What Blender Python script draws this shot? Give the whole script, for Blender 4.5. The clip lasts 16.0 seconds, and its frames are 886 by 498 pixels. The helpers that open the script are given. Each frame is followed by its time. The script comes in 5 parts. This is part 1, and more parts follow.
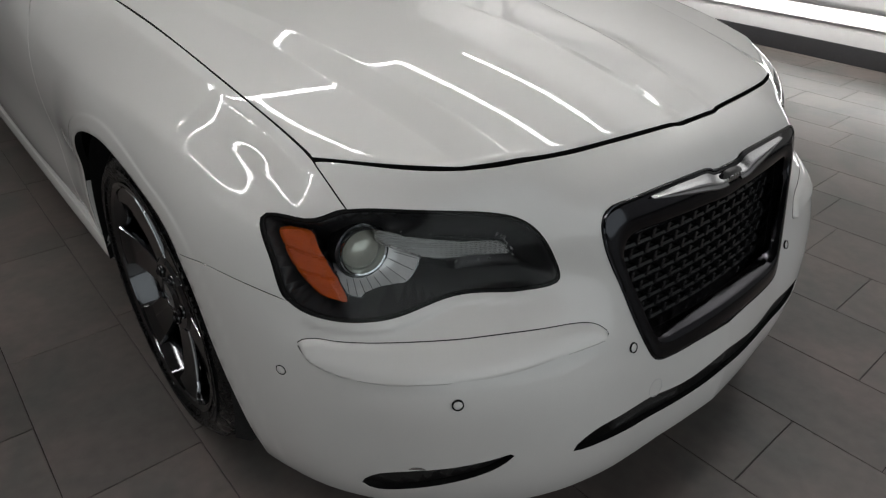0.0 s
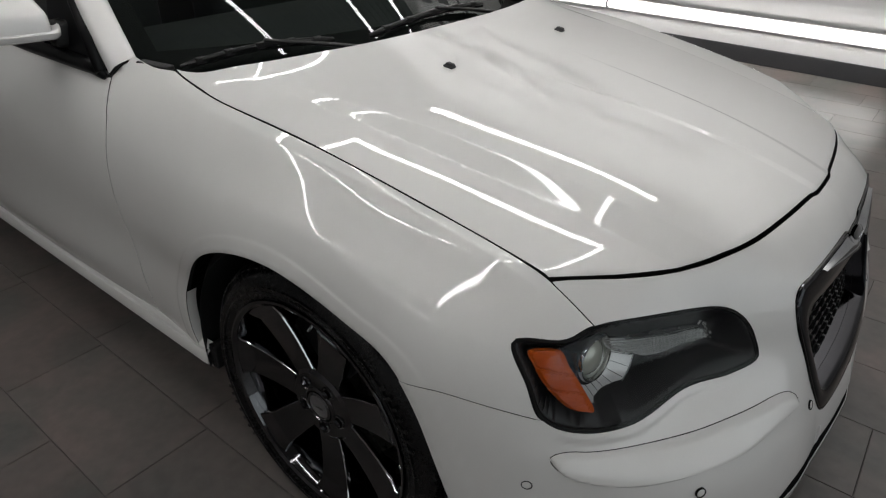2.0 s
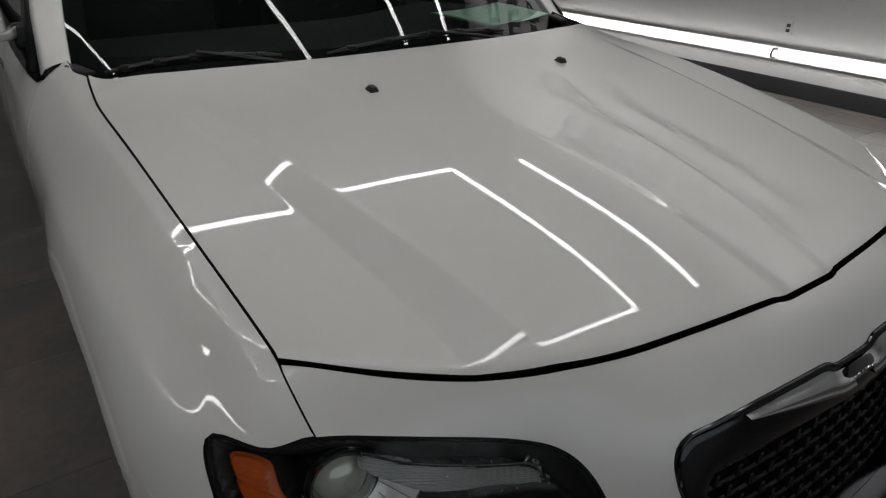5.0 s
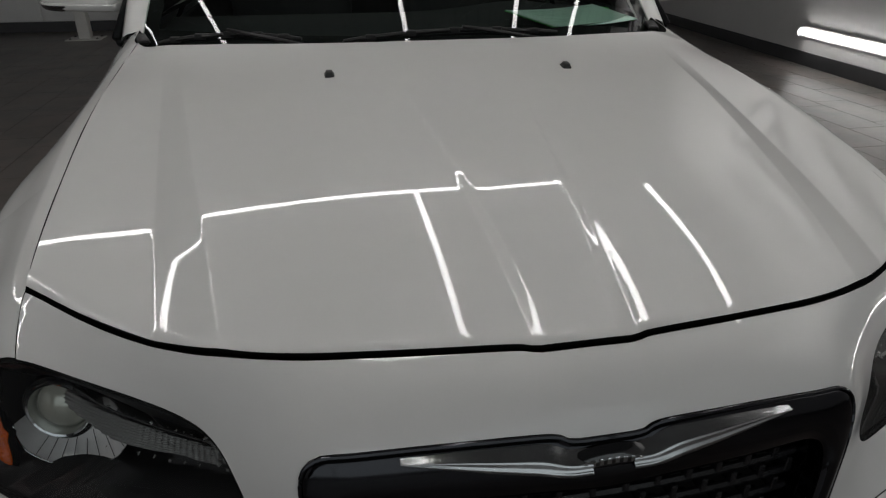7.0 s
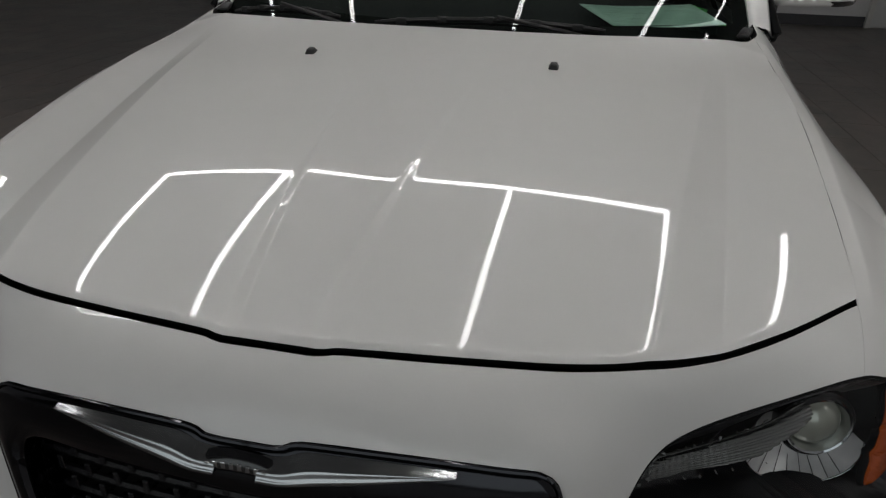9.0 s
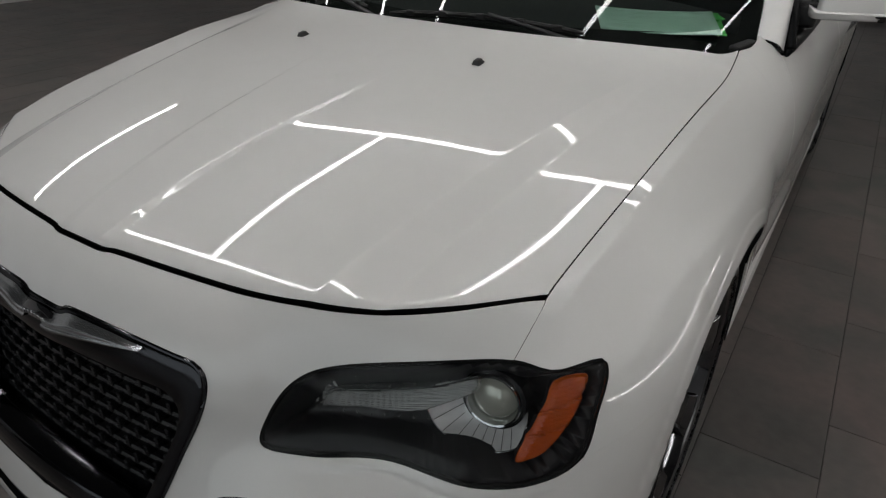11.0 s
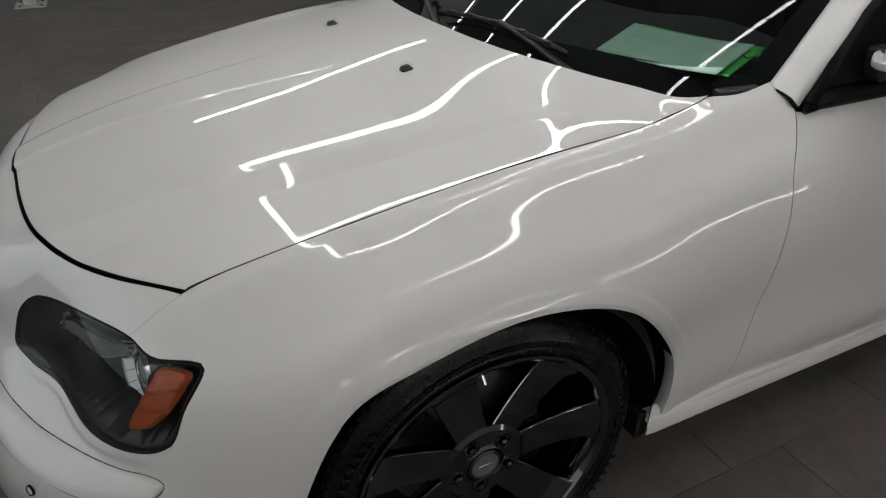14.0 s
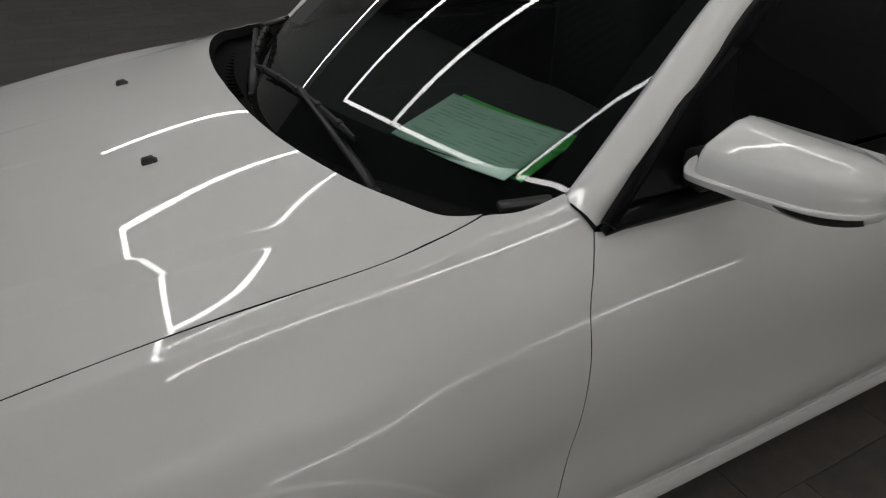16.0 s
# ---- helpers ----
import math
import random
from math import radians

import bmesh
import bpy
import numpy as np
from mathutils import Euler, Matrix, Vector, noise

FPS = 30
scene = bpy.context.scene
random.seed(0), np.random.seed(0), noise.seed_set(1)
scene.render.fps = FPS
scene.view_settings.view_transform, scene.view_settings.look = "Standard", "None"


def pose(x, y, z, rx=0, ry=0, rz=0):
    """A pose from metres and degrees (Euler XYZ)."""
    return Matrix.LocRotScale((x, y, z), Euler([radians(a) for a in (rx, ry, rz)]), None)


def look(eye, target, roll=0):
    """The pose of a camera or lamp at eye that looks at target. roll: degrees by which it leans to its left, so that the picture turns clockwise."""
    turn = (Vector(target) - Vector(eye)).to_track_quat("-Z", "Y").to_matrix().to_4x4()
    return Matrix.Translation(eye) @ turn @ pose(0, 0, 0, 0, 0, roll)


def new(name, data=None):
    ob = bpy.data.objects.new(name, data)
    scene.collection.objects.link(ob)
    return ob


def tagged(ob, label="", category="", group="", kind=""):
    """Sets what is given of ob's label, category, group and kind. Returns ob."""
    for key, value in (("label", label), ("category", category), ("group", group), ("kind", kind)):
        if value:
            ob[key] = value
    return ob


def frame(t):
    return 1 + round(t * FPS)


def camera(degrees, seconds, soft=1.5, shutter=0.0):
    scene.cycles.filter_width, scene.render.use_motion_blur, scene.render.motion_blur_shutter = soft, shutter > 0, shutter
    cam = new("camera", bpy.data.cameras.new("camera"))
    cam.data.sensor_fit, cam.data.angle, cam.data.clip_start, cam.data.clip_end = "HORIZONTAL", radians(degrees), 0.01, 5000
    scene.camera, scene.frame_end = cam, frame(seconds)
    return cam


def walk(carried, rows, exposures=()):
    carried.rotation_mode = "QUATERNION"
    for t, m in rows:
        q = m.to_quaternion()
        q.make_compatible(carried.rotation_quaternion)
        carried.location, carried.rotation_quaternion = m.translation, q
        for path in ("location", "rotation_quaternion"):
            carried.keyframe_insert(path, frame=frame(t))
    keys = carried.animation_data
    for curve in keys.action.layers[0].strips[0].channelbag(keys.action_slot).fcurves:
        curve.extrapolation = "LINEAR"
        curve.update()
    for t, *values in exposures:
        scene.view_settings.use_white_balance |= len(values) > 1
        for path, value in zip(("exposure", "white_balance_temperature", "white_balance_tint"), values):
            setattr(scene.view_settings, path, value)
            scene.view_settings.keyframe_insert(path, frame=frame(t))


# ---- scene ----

cam = camera(68.57, 16.0, soft=1.2)
PATH = [
    (0.0, (-1.239, -0.333, 1.261), (-0.390, 0.637, 0.495), 1.49),
    (0.5, (-1.316, -0.191, 1.271), (-0.430, 0.746, 0.506), 1.33),
    (1.0, (-1.398, -0.061, 1.324), (-0.481, 0.841, 0.552), 1.17),
    (1.5, (-1.488, 0.066, 1.389), (-0.531, 0.924, 0.615), 0.74),
    (2.0, (-1.584, 0.139, 1.437), (-0.571, 0.941, 0.674), 0.43),
    (2.5, (-1.625, 0.190, 1.438), (-0.574, 0.982, 0.719), 0.32),
    (3.0, (-1.549, 0.207, 1.401), (-0.470, 0.988, 0.711), 0.64),
    (3.5, (-1.389, 0.148, 1.359), (-0.342, 0.975, 0.674), 0.15),
    (6.0, (-0.642, -0.244, 1.315), (-0.142, 1.001, 0.645), -0.04),
    (6.5, (-0.472, -0.308, 1.305), (-0.081, 0.978, 0.637), 0.06),
    (7.0, (-0.308, -0.333, 1.293), (-0.052, 0.986, 0.627), 0.05),
    (7.5, (-0.162, -0.313, 1.293), (-0.036, 1.025, 0.626), 0.04),
    (8.0, (-0.002, -0.305, 1.292), (-0.001, 1.034, 0.615), 0.71),
    (10.5, (0.864, -0.227, 1.329), (0.253, 0.940, 0.611), 1.00),
    (11.0, (1.039, -0.190, 1.351), (0.338, 0.920, 0.626), 0.99),
    (11.5, (1.154, -0.096, 1.338), (0.356, 0.948, 0.614), 0.68),
    (12.0, (1.277, 0.020, 1.322), (0.360, 0.954, 0.589), 1.11),
    (12.5, (1.414, 0.117, 1.326), (0.391, 0.922, 0.580), 0.69),
    (13.0, (1.563, 0.229, 1.348), (0.470, 0.929, 0.597), 0.37),
    (13.5, (1.634, 0.367, 1.370), (0.498, 0.991, 0.615), 0.56),
    (14.0, (1.672, 0.562, 1.403), (0.514, 1.138, 0.643), 0.41),
    (14.5, (1.692, 0.717, 1.414), (0.521, 1.262, 0.652), 0.42),
    (15.0, (1.676, 0.848, 1.426), (0.510, 1.394, 0.658), 0.67),
    (15.5, (1.605, 0.993, 1.455), (0.444, 1.552, 0.686), 1.03),
    (16.0, (1.545, 1.109, 1.494), (0.411, 1.721, 0.727), 1.09),
]
STOPS = ((0.0, 1.13), (1.0, 1.14), (2.5, 1.11), (3.0, 0.88), (3.5, 0.65), (3.7, 0.6), (6.0, 0.46), (7.0, 0.49), (8.2, 0.52), (10.5, 0.85), (12.5, 0.95), (14.0, 1.0), (15.0, 0.92), (16.0, 0.53))
walk(cam, [(t, look(eye, target, roll)) for t, eye, target, roll in PATH], STOPS)

# ---- world: a closed room, so only a trace of grey is left outside ----
world = bpy.data.worlds.new("world")
scene.world = world
world.use_nodes = True
world.node_tree.nodes["Background"].inputs[0].default_value = (0.02, 0.02, 0.02, 1)
TUBE_GLOW = 9.6
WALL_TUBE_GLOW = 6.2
FRONT_FILL = 76.0
SIGN_WALL_FILL = 120.0

# ---- materials ----
def mat(name, col, rough=0.5, metal=0.0, coat=0.0, bump=0.0, scale=40.0, vary=0.0, spec=0.5, rvary=0.0, rand=0.0):
    """A Principled material with noise at two scales in colour, roughness and relief."""
    m = bpy.data.materials.new(name)
    m.use_nodes = True
    nt = m.node_tree
    b = nt.nodes["Principled BSDF"]
    b.inputs["Base Color"].default_value = (*col, 1)
    b.inputs["Roughness"].default_value = rough
    b.inputs["Metallic"].default_value = metal
    b.inputs["Specular IOR Level"].default_value = spec
    if coat:
        b.inputs["Coat Weight"].default_value = coat
        b.inputs["Coat Roughness"].default_value = 0.022
        b.inputs["Coat IOR"].default_value = 1.5
    if vary or bump or rvary or rand:
        tc = nt.nodes.new("ShaderNodeTexCoord")
        fine = nt.nodes.new("ShaderNodeTexNoise")
        fine.inputs["Scale"].default_value = scale
        fine.inputs["Detail"].default_value = 6
        wide = nt.nodes.new("ShaderNodeTexNoise")
        wide.inputs["Scale"].default_value = scale * 0.07
        wide.inputs["Detail"].default_value = 4
        for n in (fine, wide):
            nt.links.new(tc.outputs["Object"], n.inputs["Vector"])
        add = nt.nodes.new("ShaderNodeMath")
        add.operation = "ADD"
        nt.links.new(fine.outputs["Fac"], add.inputs[0])
        nt.links.new(wide.outputs["Fac"], add.inputs[1])
        if vary:
            ramp = nt.nodes.new("ShaderNodeMapRange")
            ramp.inputs["From Min"].default_value = 0.6
            ramp.inputs["From Max"].default_value = 1.4
            ramp.inputs["To Min"].default_value = 1 - vary
            ramp.inputs["To Max"].default_value = 1 + vary
            nt.links.new(add.outputs[0], ramp.inputs["Value"])
            src = ramp.outputs["Result"]
            if rand:
                info = nt.nodes.new("ShaderNodeObjectInfo")
                r2 = nt.nodes.new("ShaderNodeMapRange")
                r2.inputs["To Min"].default_value = 1 - rand
                r2.inputs["To Max"].default_value = 1 + rand
                nt.links.new(info.outputs["Random"], r2.inputs["Value"])
                mu = nt.nodes.new("ShaderNodeMath")
                mu.operation = "MULTIPLY"
                nt.links.new(src, mu.inputs[0])
                nt.links.new(r2.outputs["Result"], mu.inputs[1])
                src = mu.outputs[0]
            mix = nt.nodes.new("ShaderNodeVectorMath")
            mix.operation = "SCALE"
            mix.inputs[0].default_value = col
            nt.links.new(src, mix.inputs["Scale"])
            nt.links.new(mix.outputs[0], b.inputs["Base Color"])
        if rvary:
            rr = nt.nodes.new("ShaderNodeMapRange")
            rr.inputs["From Min"].default_value = 0.6
            rr.inputs["From Max"].default_value = 1.4
            rr.inputs["To Min"].default_value = max(0.02, rough - rvary)
            rr.inputs["To Max"].default_value = rough + rvary
            nt.links.new(add.outputs[0], rr.inputs["Value"])
            nt.links.new(rr.outputs["Result"], b.inputs["Roughness"])
        if bump:
            bp = nt.nodes.new("ShaderNodeBump")
            bp.inputs["Strength"].default_value = bump
            bp.inputs["Distance"].default_value = 0.002
            nt.links.new(fine.outputs["Fac"], bp.inputs["Height"])
            nt.links.new(bp.outputs["Normal"], b.inputs["Normal"])
    return m


def glow(name, col, strength):
    m = bpy.data.materials.new(name)
    m.use_nodes = True
    nt = m.node_tree
    nt.nodes.clear()
    e = nt.nodes.new("ShaderNodeEmission")
    e.inputs[0].default_value = (*col, 1)
    e.inputs[1].default_value = strength
    o = nt.nodes.new("ShaderNodeOutputMaterial")
    nt.links.new(e.outputs[0], o.inputs[0])
    return m


def pane(name, tint, ior=1.5, rough=0.0):
    """Thin clear glass: what lies behind, tinted, under a Fresnel gloss."""
    m = bpy.data.materials.new(name)
    m.use_nodes = True
    nt = m.node_tree
    nt.nodes.clear()
    t = nt.nodes.new("ShaderNodeBsdfTransparent")
    t.inputs[0].default_value = (*tint, 1)
    g = nt.nodes.new("ShaderNodeBsdfGlossy")
    g.inputs["Roughness"].default_value = rough
    f = nt.nodes.new("ShaderNodeFresnel")
    f.inputs[0].default_value = ior
    x = nt.nodes.new("ShaderNodeMixShader")
    o = nt.nodes.new("ShaderNodeOutputMaterial")
    nt.links.new(f.outputs[0], x.inputs[0])
    nt.links.new(t.outputs[0], x.inputs[1])
    nt.links.new(g.outputs[0], x.inputs[2])
    nt.links.new(x.outputs[0], o.inputs[0])
    return m


PAINT = mat("pearl_white_paint", (0.74, 0.735, 0.715), 0.42, 0.0, 1.0, vary=0.015, scale=300.0)
# rubber parts, and the shade painted into panel gaps and folds
GAP = mat("rubber_and_gap_shade", (0.010, 0.010, 0.010), 0.8, spec=0.15, vary=0.2, scale=60.0)
PLASTIC = mat("black_plastic", (0.010, 0.010, 0.010), 0.45, bump=0.25, scale=900.0, vary=0.2, rvary=0.1)
GLOSS_BLACK = mat("gloss_black", (0.008, 0.008, 0.009), 0.12, 0.0, 1.0, vary=0.1, scale=50.0)
HOUSING = mat("lamp_housing", (0.012, 0.012, 0.013), 0.34, 0.0, 0.0, spec=0.5, vary=0.2, scale=60.0)
MESH_BLACK = mat("mesh_black", (0.012, 0.012, 0.013), 0.27, 0.0, 0.0, spec=0.5, vary=0.2, scale=60.0)
BLACK_CHROME = mat("black_chrome", (0.048, 0.048, 0.053), 0.10, 1.0, rvary=0.03, scale=30.0, vary=0.1)
WHEEL_METAL = mat("dark_wheel_chrome", (0.105, 0.105, 0.11), 0.075, 1.0, rvary=0.03, scale=30.0, vary=0.1)
CHROME = mat("chrome", (0.78, 0.79, 0.80), 0.06, 1.0, rvary=0.03, scale=40.0, vary=0.03)
SATIN = mat("satin_metal", (0.55, 0.56, 0.57), 0.2, 1.0, rvary=0.05, scale=60.0, vary=0.05)
REFLECTOR = mat("reflector", (0.93, 0.93, 0.91), 0.22, 0.25, rvary=0.06, scale=90.0, vary=0.06)
TYRE = mat("tyre_rubber", (0.0045, 0.0045, 0.005), 0.27, bump=0.08, scale=200.0, vary=0.25, rvary=0.10, spec=0.32)
AMBER = mat("amber_lens", (0.50, 0.078, 0.002), 0.18, 0.0, 0.6, bump=0.5, scale=700.0, vary=0.25)
CABIN = mat("cabin_trim", (0.010, 0.011, 0.012), 0.75, bump=0.3, scale=600.0, vary=0.25)
LENS = pane("clear_lens", (0.86, 0.87, 0.88), 1.33)
SCREEN = pane("tinted_glass", (0.42, 0.50, 0.46), 1.52)
SIDE_GLASS = pane("dark_side_glass", (0.10, 0.11, 0.11), 1.52)
PRISM = mat("ribbed_lens", (0.50, 0.50, 0.49), 0.10, 0.7, 0.5, bump=0.3, scale=300.0, vary=0.15)
FOG_GLASS = mat("fog_glass", (0.06, 0.06, 0.062), 0.08, 0.2, 1.0, vary=0.1, scale=60.0)
BULB = mat("projector_glass", (0.55, 0.56, 0.48), 0.04, 0.35, 1.0, vary=0.1, scale=60.0)
PAPER = mat("mint_paper", (0.50, 0.70, 0.60), 0.75, vary=0.06, scale=120.0)
PAPER_GREEN = mat("green_folder", (0.10, 0.62, 0.12), 0.5, vary=0.08, scale=60.0)
INK = mat("print_ink", (0.36, 0.53, 0.45), 0.8, vary=0.2, scale=200.0)
CAP_GREY = mat("cap_grey", (0.30, 0.30, 0.31), 0.3, 0.8, vary=0.1, scale=60.0)
DISC = mat("brake_disc", (0.10, 0.097, 0.093), 0.30, 0.9, bump=0.2, scale=80.0, vary=0.2, rvary=0.1)
CALIPER = mat("caliper_paint", (0.012, 0.012, 0.013), 0.3, vary=0.1, scale=40.0)
TRIM_BLACK = mat("trim_black", (0.004, 0.004, 0.0045), 0.35, spec=0.15, rvary=0.06, scale=200.0, vary=0.2)
# bright metal that paints the highlight on the dark spokes' bevels
EDGE_GLINT = mat("edge_glint", (0.62, 0.62, 0.63), 0.10, 1.0, rvary=0.04, scale=60.0, vary=0.05)
COWL = mat("cowl_plastic", (0.004, 0.004, 0.004), 0.7, bump=0.2, scale=700.0, vary=0.2, spec=0.08)
FILL_GLASS = pane("fill_glass", (0.92, 0.95, 0.95), 1.5)
UNDER = mat("wheel_house_liner", (0.006, 0.006, 0.006), 0.9, bump=0.4, scale=150.0, vary=0.3)
def slate(name):
    """Slate-look porcelain: grey-green and brown-grey clouds, streaks, a soft sheen that varies, tile by tile tone."""
    m = mat(name, (0.150, 0.136, 0.130), 0.36, bump=0.22, scale=26.0, vary=0.20, rvary=0.08, rand=0.13)
    nt = m.node_tree
    b = nt.nodes["Principled BSDF"]
    src = b.inputs["Base Color"].links[0].from_socket
    geo = nt.nodes.new("ShaderNodeNewGeometry")
    cloud = nt.nodes.new("ShaderNodeTexNoise")
    cloud.inputs["Scale"].default_value = 2.6
    cloud.inputs["Detail"].default_value = 7
    cloud.inputs["Distortion"].default_value = 0.8
    nt.links.new(geo.outputs["Position"], cloud.inputs["Vector"])
    ramp_node = nt.nodes.new("ShaderNodeValToRGB")
    ramp_node.color_ramp.elements[0].position, ramp_node.color_ramp.elements[0].color = 0.34, (0.74, 0.80, 0.78, 1)
    ramp_node.color_ramp.elements[1].position, ramp_node.color_ramp.elements[1].color = 0.66, (1.22, 1.10, 1.06, 1)
    nt.links.new(cloud.outputs["Fac"], ramp_node.inputs["Fac"])
    mul = nt.nodes.new("ShaderNodeMix")
    mul.data_type, mul.blend_type = "RGBA", "MULTIPLY"
    mul.inputs["Factor"].default_value = 1.0
    nt.links.new(src, mul.inputs["A"])
    nt.links.new(ramp_node.outputs["Color"], mul.inputs["B"])
    nt.links.new(mul.outputs["Result"], b.inputs["Base Color"])
    return m


TILE = slate("slate_tile")
GROUT = mat("grout", (0.045, 0.038, 0.036), 0.9, bump=0.3, scale=300.0, vary=0.25)
WALL = mat("wall_paint", (0.62, 0.612, 0.606), 0.55, bump=0.12, scale=220.0, vary=0.03)
BASE = mat("baseboard_grey", (0.045, 0.045, 0.048), 0.5, bump=0.1, scale=80.0, vary=0.15)
CEIL = mat("ceiling_paint", (0.07, 0.07, 0.07), 0.8, bump=0.2, scale=60.0, vary=0.1)
FIXTURE = mat("tube_housing", (0.6, 0.6, 0.6), 0.4, 0.3, vary=0.05, scale=60.0)
SIGN = mat("sign_grey", (0.02, 0.02, 0.022), 0.5, vary=0.15, scale=40.0)
WHITE_METAL = mat("white_enamel", (0.62, 0.61, 0.58), 0.45, bump=0.15, scale=60.0, vary=0.1)
DOOR_WHITE = mat("door_paint", (0.62, 0.62, 0.61), 0.45, bump=0.1, scale=60.0, vary=0.06)
TUBE = glow("tube_diffuser", (1.0, 0.985, 0.97), TUBE_GLOW)
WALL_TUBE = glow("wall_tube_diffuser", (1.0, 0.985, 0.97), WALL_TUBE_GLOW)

# ---- mesh tools ----
def link(name, verts, faces, material, parent=None, label="", normals=None, smooth=True):
    me = bpy.data.meshes.new(name)
    me.from_pydata([tuple(map(float, v)) for v in verts], [], [tuple(map(int, f)) for f in faces])
    me.update()
    if smooth:
        me.shade_smooth()
    if normals is not None:
        me.normals_split_custom_set_from_vertices([tuple(map(float, n)) for n in normals])
    mats = material if isinstance(material, (list, tuple)) else [material]
    for m in mats:
        me.materials.append(m)
    ob = new(name, me)
    if parent:
        ob.parent = parent
    if label:
        tagged(ob, label)
    return ob


def part(name, bm, material, parent=None, label="", smooth=False, angle=None):
    me = bpy.data.meshes.new(name)
    bmesh.ops.recalc_face_normals(bm, faces=bm.faces)
    bm.to_mesh(me)
    bm.free()
    if angle is not None:
        me.shade_smooth()
        me.set_sharp_from_angle(angle=radians(angle))
    elif smooth:
        me.shade_smooth()
    me.materials.append(material)
    ob = new(name, me)
    if parent:
        ob.parent = parent
    if label:
        tagged(ob, label)
    return ob


def thing(name, label, category, at=(0, 0, 0), group="", kind=""):
    ob = new(name)
    ob.location = at
    ob.empty_display_size = 0.1
    return tagged(ob, label, category, group, kind)


def box_bm(a, b, bevel=0.0, seg=2, m=None):
    bm = bmesh.new()
    bmesh.ops.create_cube(bm, size=1)
    for v in bm.verts:
        v.co = Vector([a[i] if v.co[i] < 0 else b[i] for i in range(3)])
    if bevel:
        bmesh.ops.bevel(bm, geom=list(bm.edges), offset=bevel, segments=seg, affect="EDGES", profile=0.5)
    if m:
        bm.transform(m)
    return bm


def sweep(path, radius, seg=10, caps=True, flat=1.0):
    """A tube of the given radius (a number or a list) along a polyline."""
    path = [Vector(p) for p in path]
    n = len(path)
    rad = radius if isinstance(radius, (list, tuple)) else [radius] * n
    bm = bmesh.new()
    rings = []
    up = Vector((0, 0, 1))
    for i, p in enumerate(path):
        d = (path[min(i + 1, n - 1)] - path[max(i - 1, 0)]).normalized()
        a = d.cross(up if abs(d.z) < 0.95 else Vector((1, 0, 0))).normalized()
        b = d.cross(a).normalized()
        rings.append([bm.verts.new(p + rad[i] * (math.cos(t) * a + flat * math.sin(t) * b))
                      for t in [2 * math.pi * k / seg for k in range(seg)]])
    for r, s in zip(rings, rings[1:]):
        for k in range(seg):
            bm.faces.new((r[k], r[(k + 1) % seg], s[(k + 1) % seg], s[k]))
    if caps:
        bm.faces.new(rings[0])
        bm.faces.new(list(reversed(rings[-1])))
    return bm


def lathe(profile, seg=64, axis="x", close=False):
    """Turns a profile of (offset along the axis, radius) round the axis."""
    bm = bmesh.new()
    rings = []
    for h, r in profile:
        ring = []
        for k in range(seg):
            t = 2 * math.pi * k / seg
            c, s = r * math.cos(t), r * math.sin(t)
            ring.append(bm.verts.new((h, c, s) if axis == "x" else (c, s, h)))
        rings.append(ring)
    pairs = list(zip(rings, rings[1:]))
    if close:
        pairs.append((rings[-1], rings[0]))
    for r, s in pairs:
        for k in range(seg):
            bm.faces.new((r[k], r[(k + 1) % seg], s[(k + 1) % seg], s[k]))
    return bm


def spline(ctrl, n=60, closed=False):
    """Catmull-Rom curve through the control points."""
    c = np.asarray(ctrl, float)
    m = len(c)
    if closed:
        q, seg = np.vstack([c[-1], c, c[0], c[1]]), m
    else:
        q, seg = np.vstack([2 * c[0] - c[1], c, 2 * c[-1] - c[-2]]), m - 1
    u = np.linspace(0, seg, n, endpoint=not closed)
    i = np.minimum(u.astype(int), seg - 1)
    s = (u - i)[:, None]
    a, b, cc, d = q[i], q[i + 1], q[i + 2], q[i + 3]
    return 0.5 * (2 * b + (cc - a) * s + (2 * a - 5 * b + 4 * cc - d) * s ** 2 + (3 * b - 3 * cc + d - a) * s ** 3)


def even(poly, step, closed=False):
    """The polyline with points at an even spacing."""
    p = np.asarray(poly, float)
    if closed:
        p = np.vstack([p, p[:1]])
    d = np.r_[0, np.cumsum(np.linalg.norm(np.diff(p, axis=0), axis=1))]
    n = max(2, int(round(d[-1] / step)) + 1)
    k = np.linspace(0, d[-1], n)
    out = np.stack([np.interp(k, d, p[:, j]) for j in range(p.shape[1])], -1)
    return out[:-1] if closed else out


def basis(breaks, x):
    """Cubic B-spline basis, clamped at the ends."""
    br = np.asarray(breaks, float)
    t = np.r_[[br[0]] * 3, br, [br[-1]] * 3]
    x = np.clip(np.atleast_1d(np.asarray(x, float)), br[0], br[-1] - 1e-9)
    b = np.stack([((x >= t[i]) & (x < t[i + 1])).astype(float) for i in range(len(t) - 1)], 1)
    for k in range(1, 4):
        nb = np.zeros((len(x), len(t) - 1 - k))
        for i in range(len(t) - 1 - k):
            p, q = t[i + k] - t[i], t[i + k + 1] - t[i + 1]
            if p > 0:
                nb[:, i] += (x - t[i]) / p * b[:, i]
            if q > 0:
                nb[:, i] += (t[i + k + 1] - x) / q * b[:, i + 1]
        b = nb
    return b


def inside(poly, pts):
    x, y = pts[:, 0], pts[:, 1]
    res = np.zeros(len(pts), bool)
    a, b = poly, np.roll(poly, -1, axis=0)
    for (x0, y0), (x1, y1) in zip(a, b):
        hit = (y0 > y) != (y1 > y)
        if hit.any():
            with np.errstate(divide="ignore", invalid="ignore"):
                res ^= hit & (x < (x1 - x0) * (y - y0) / (y1 - y0) + x0)
    return res


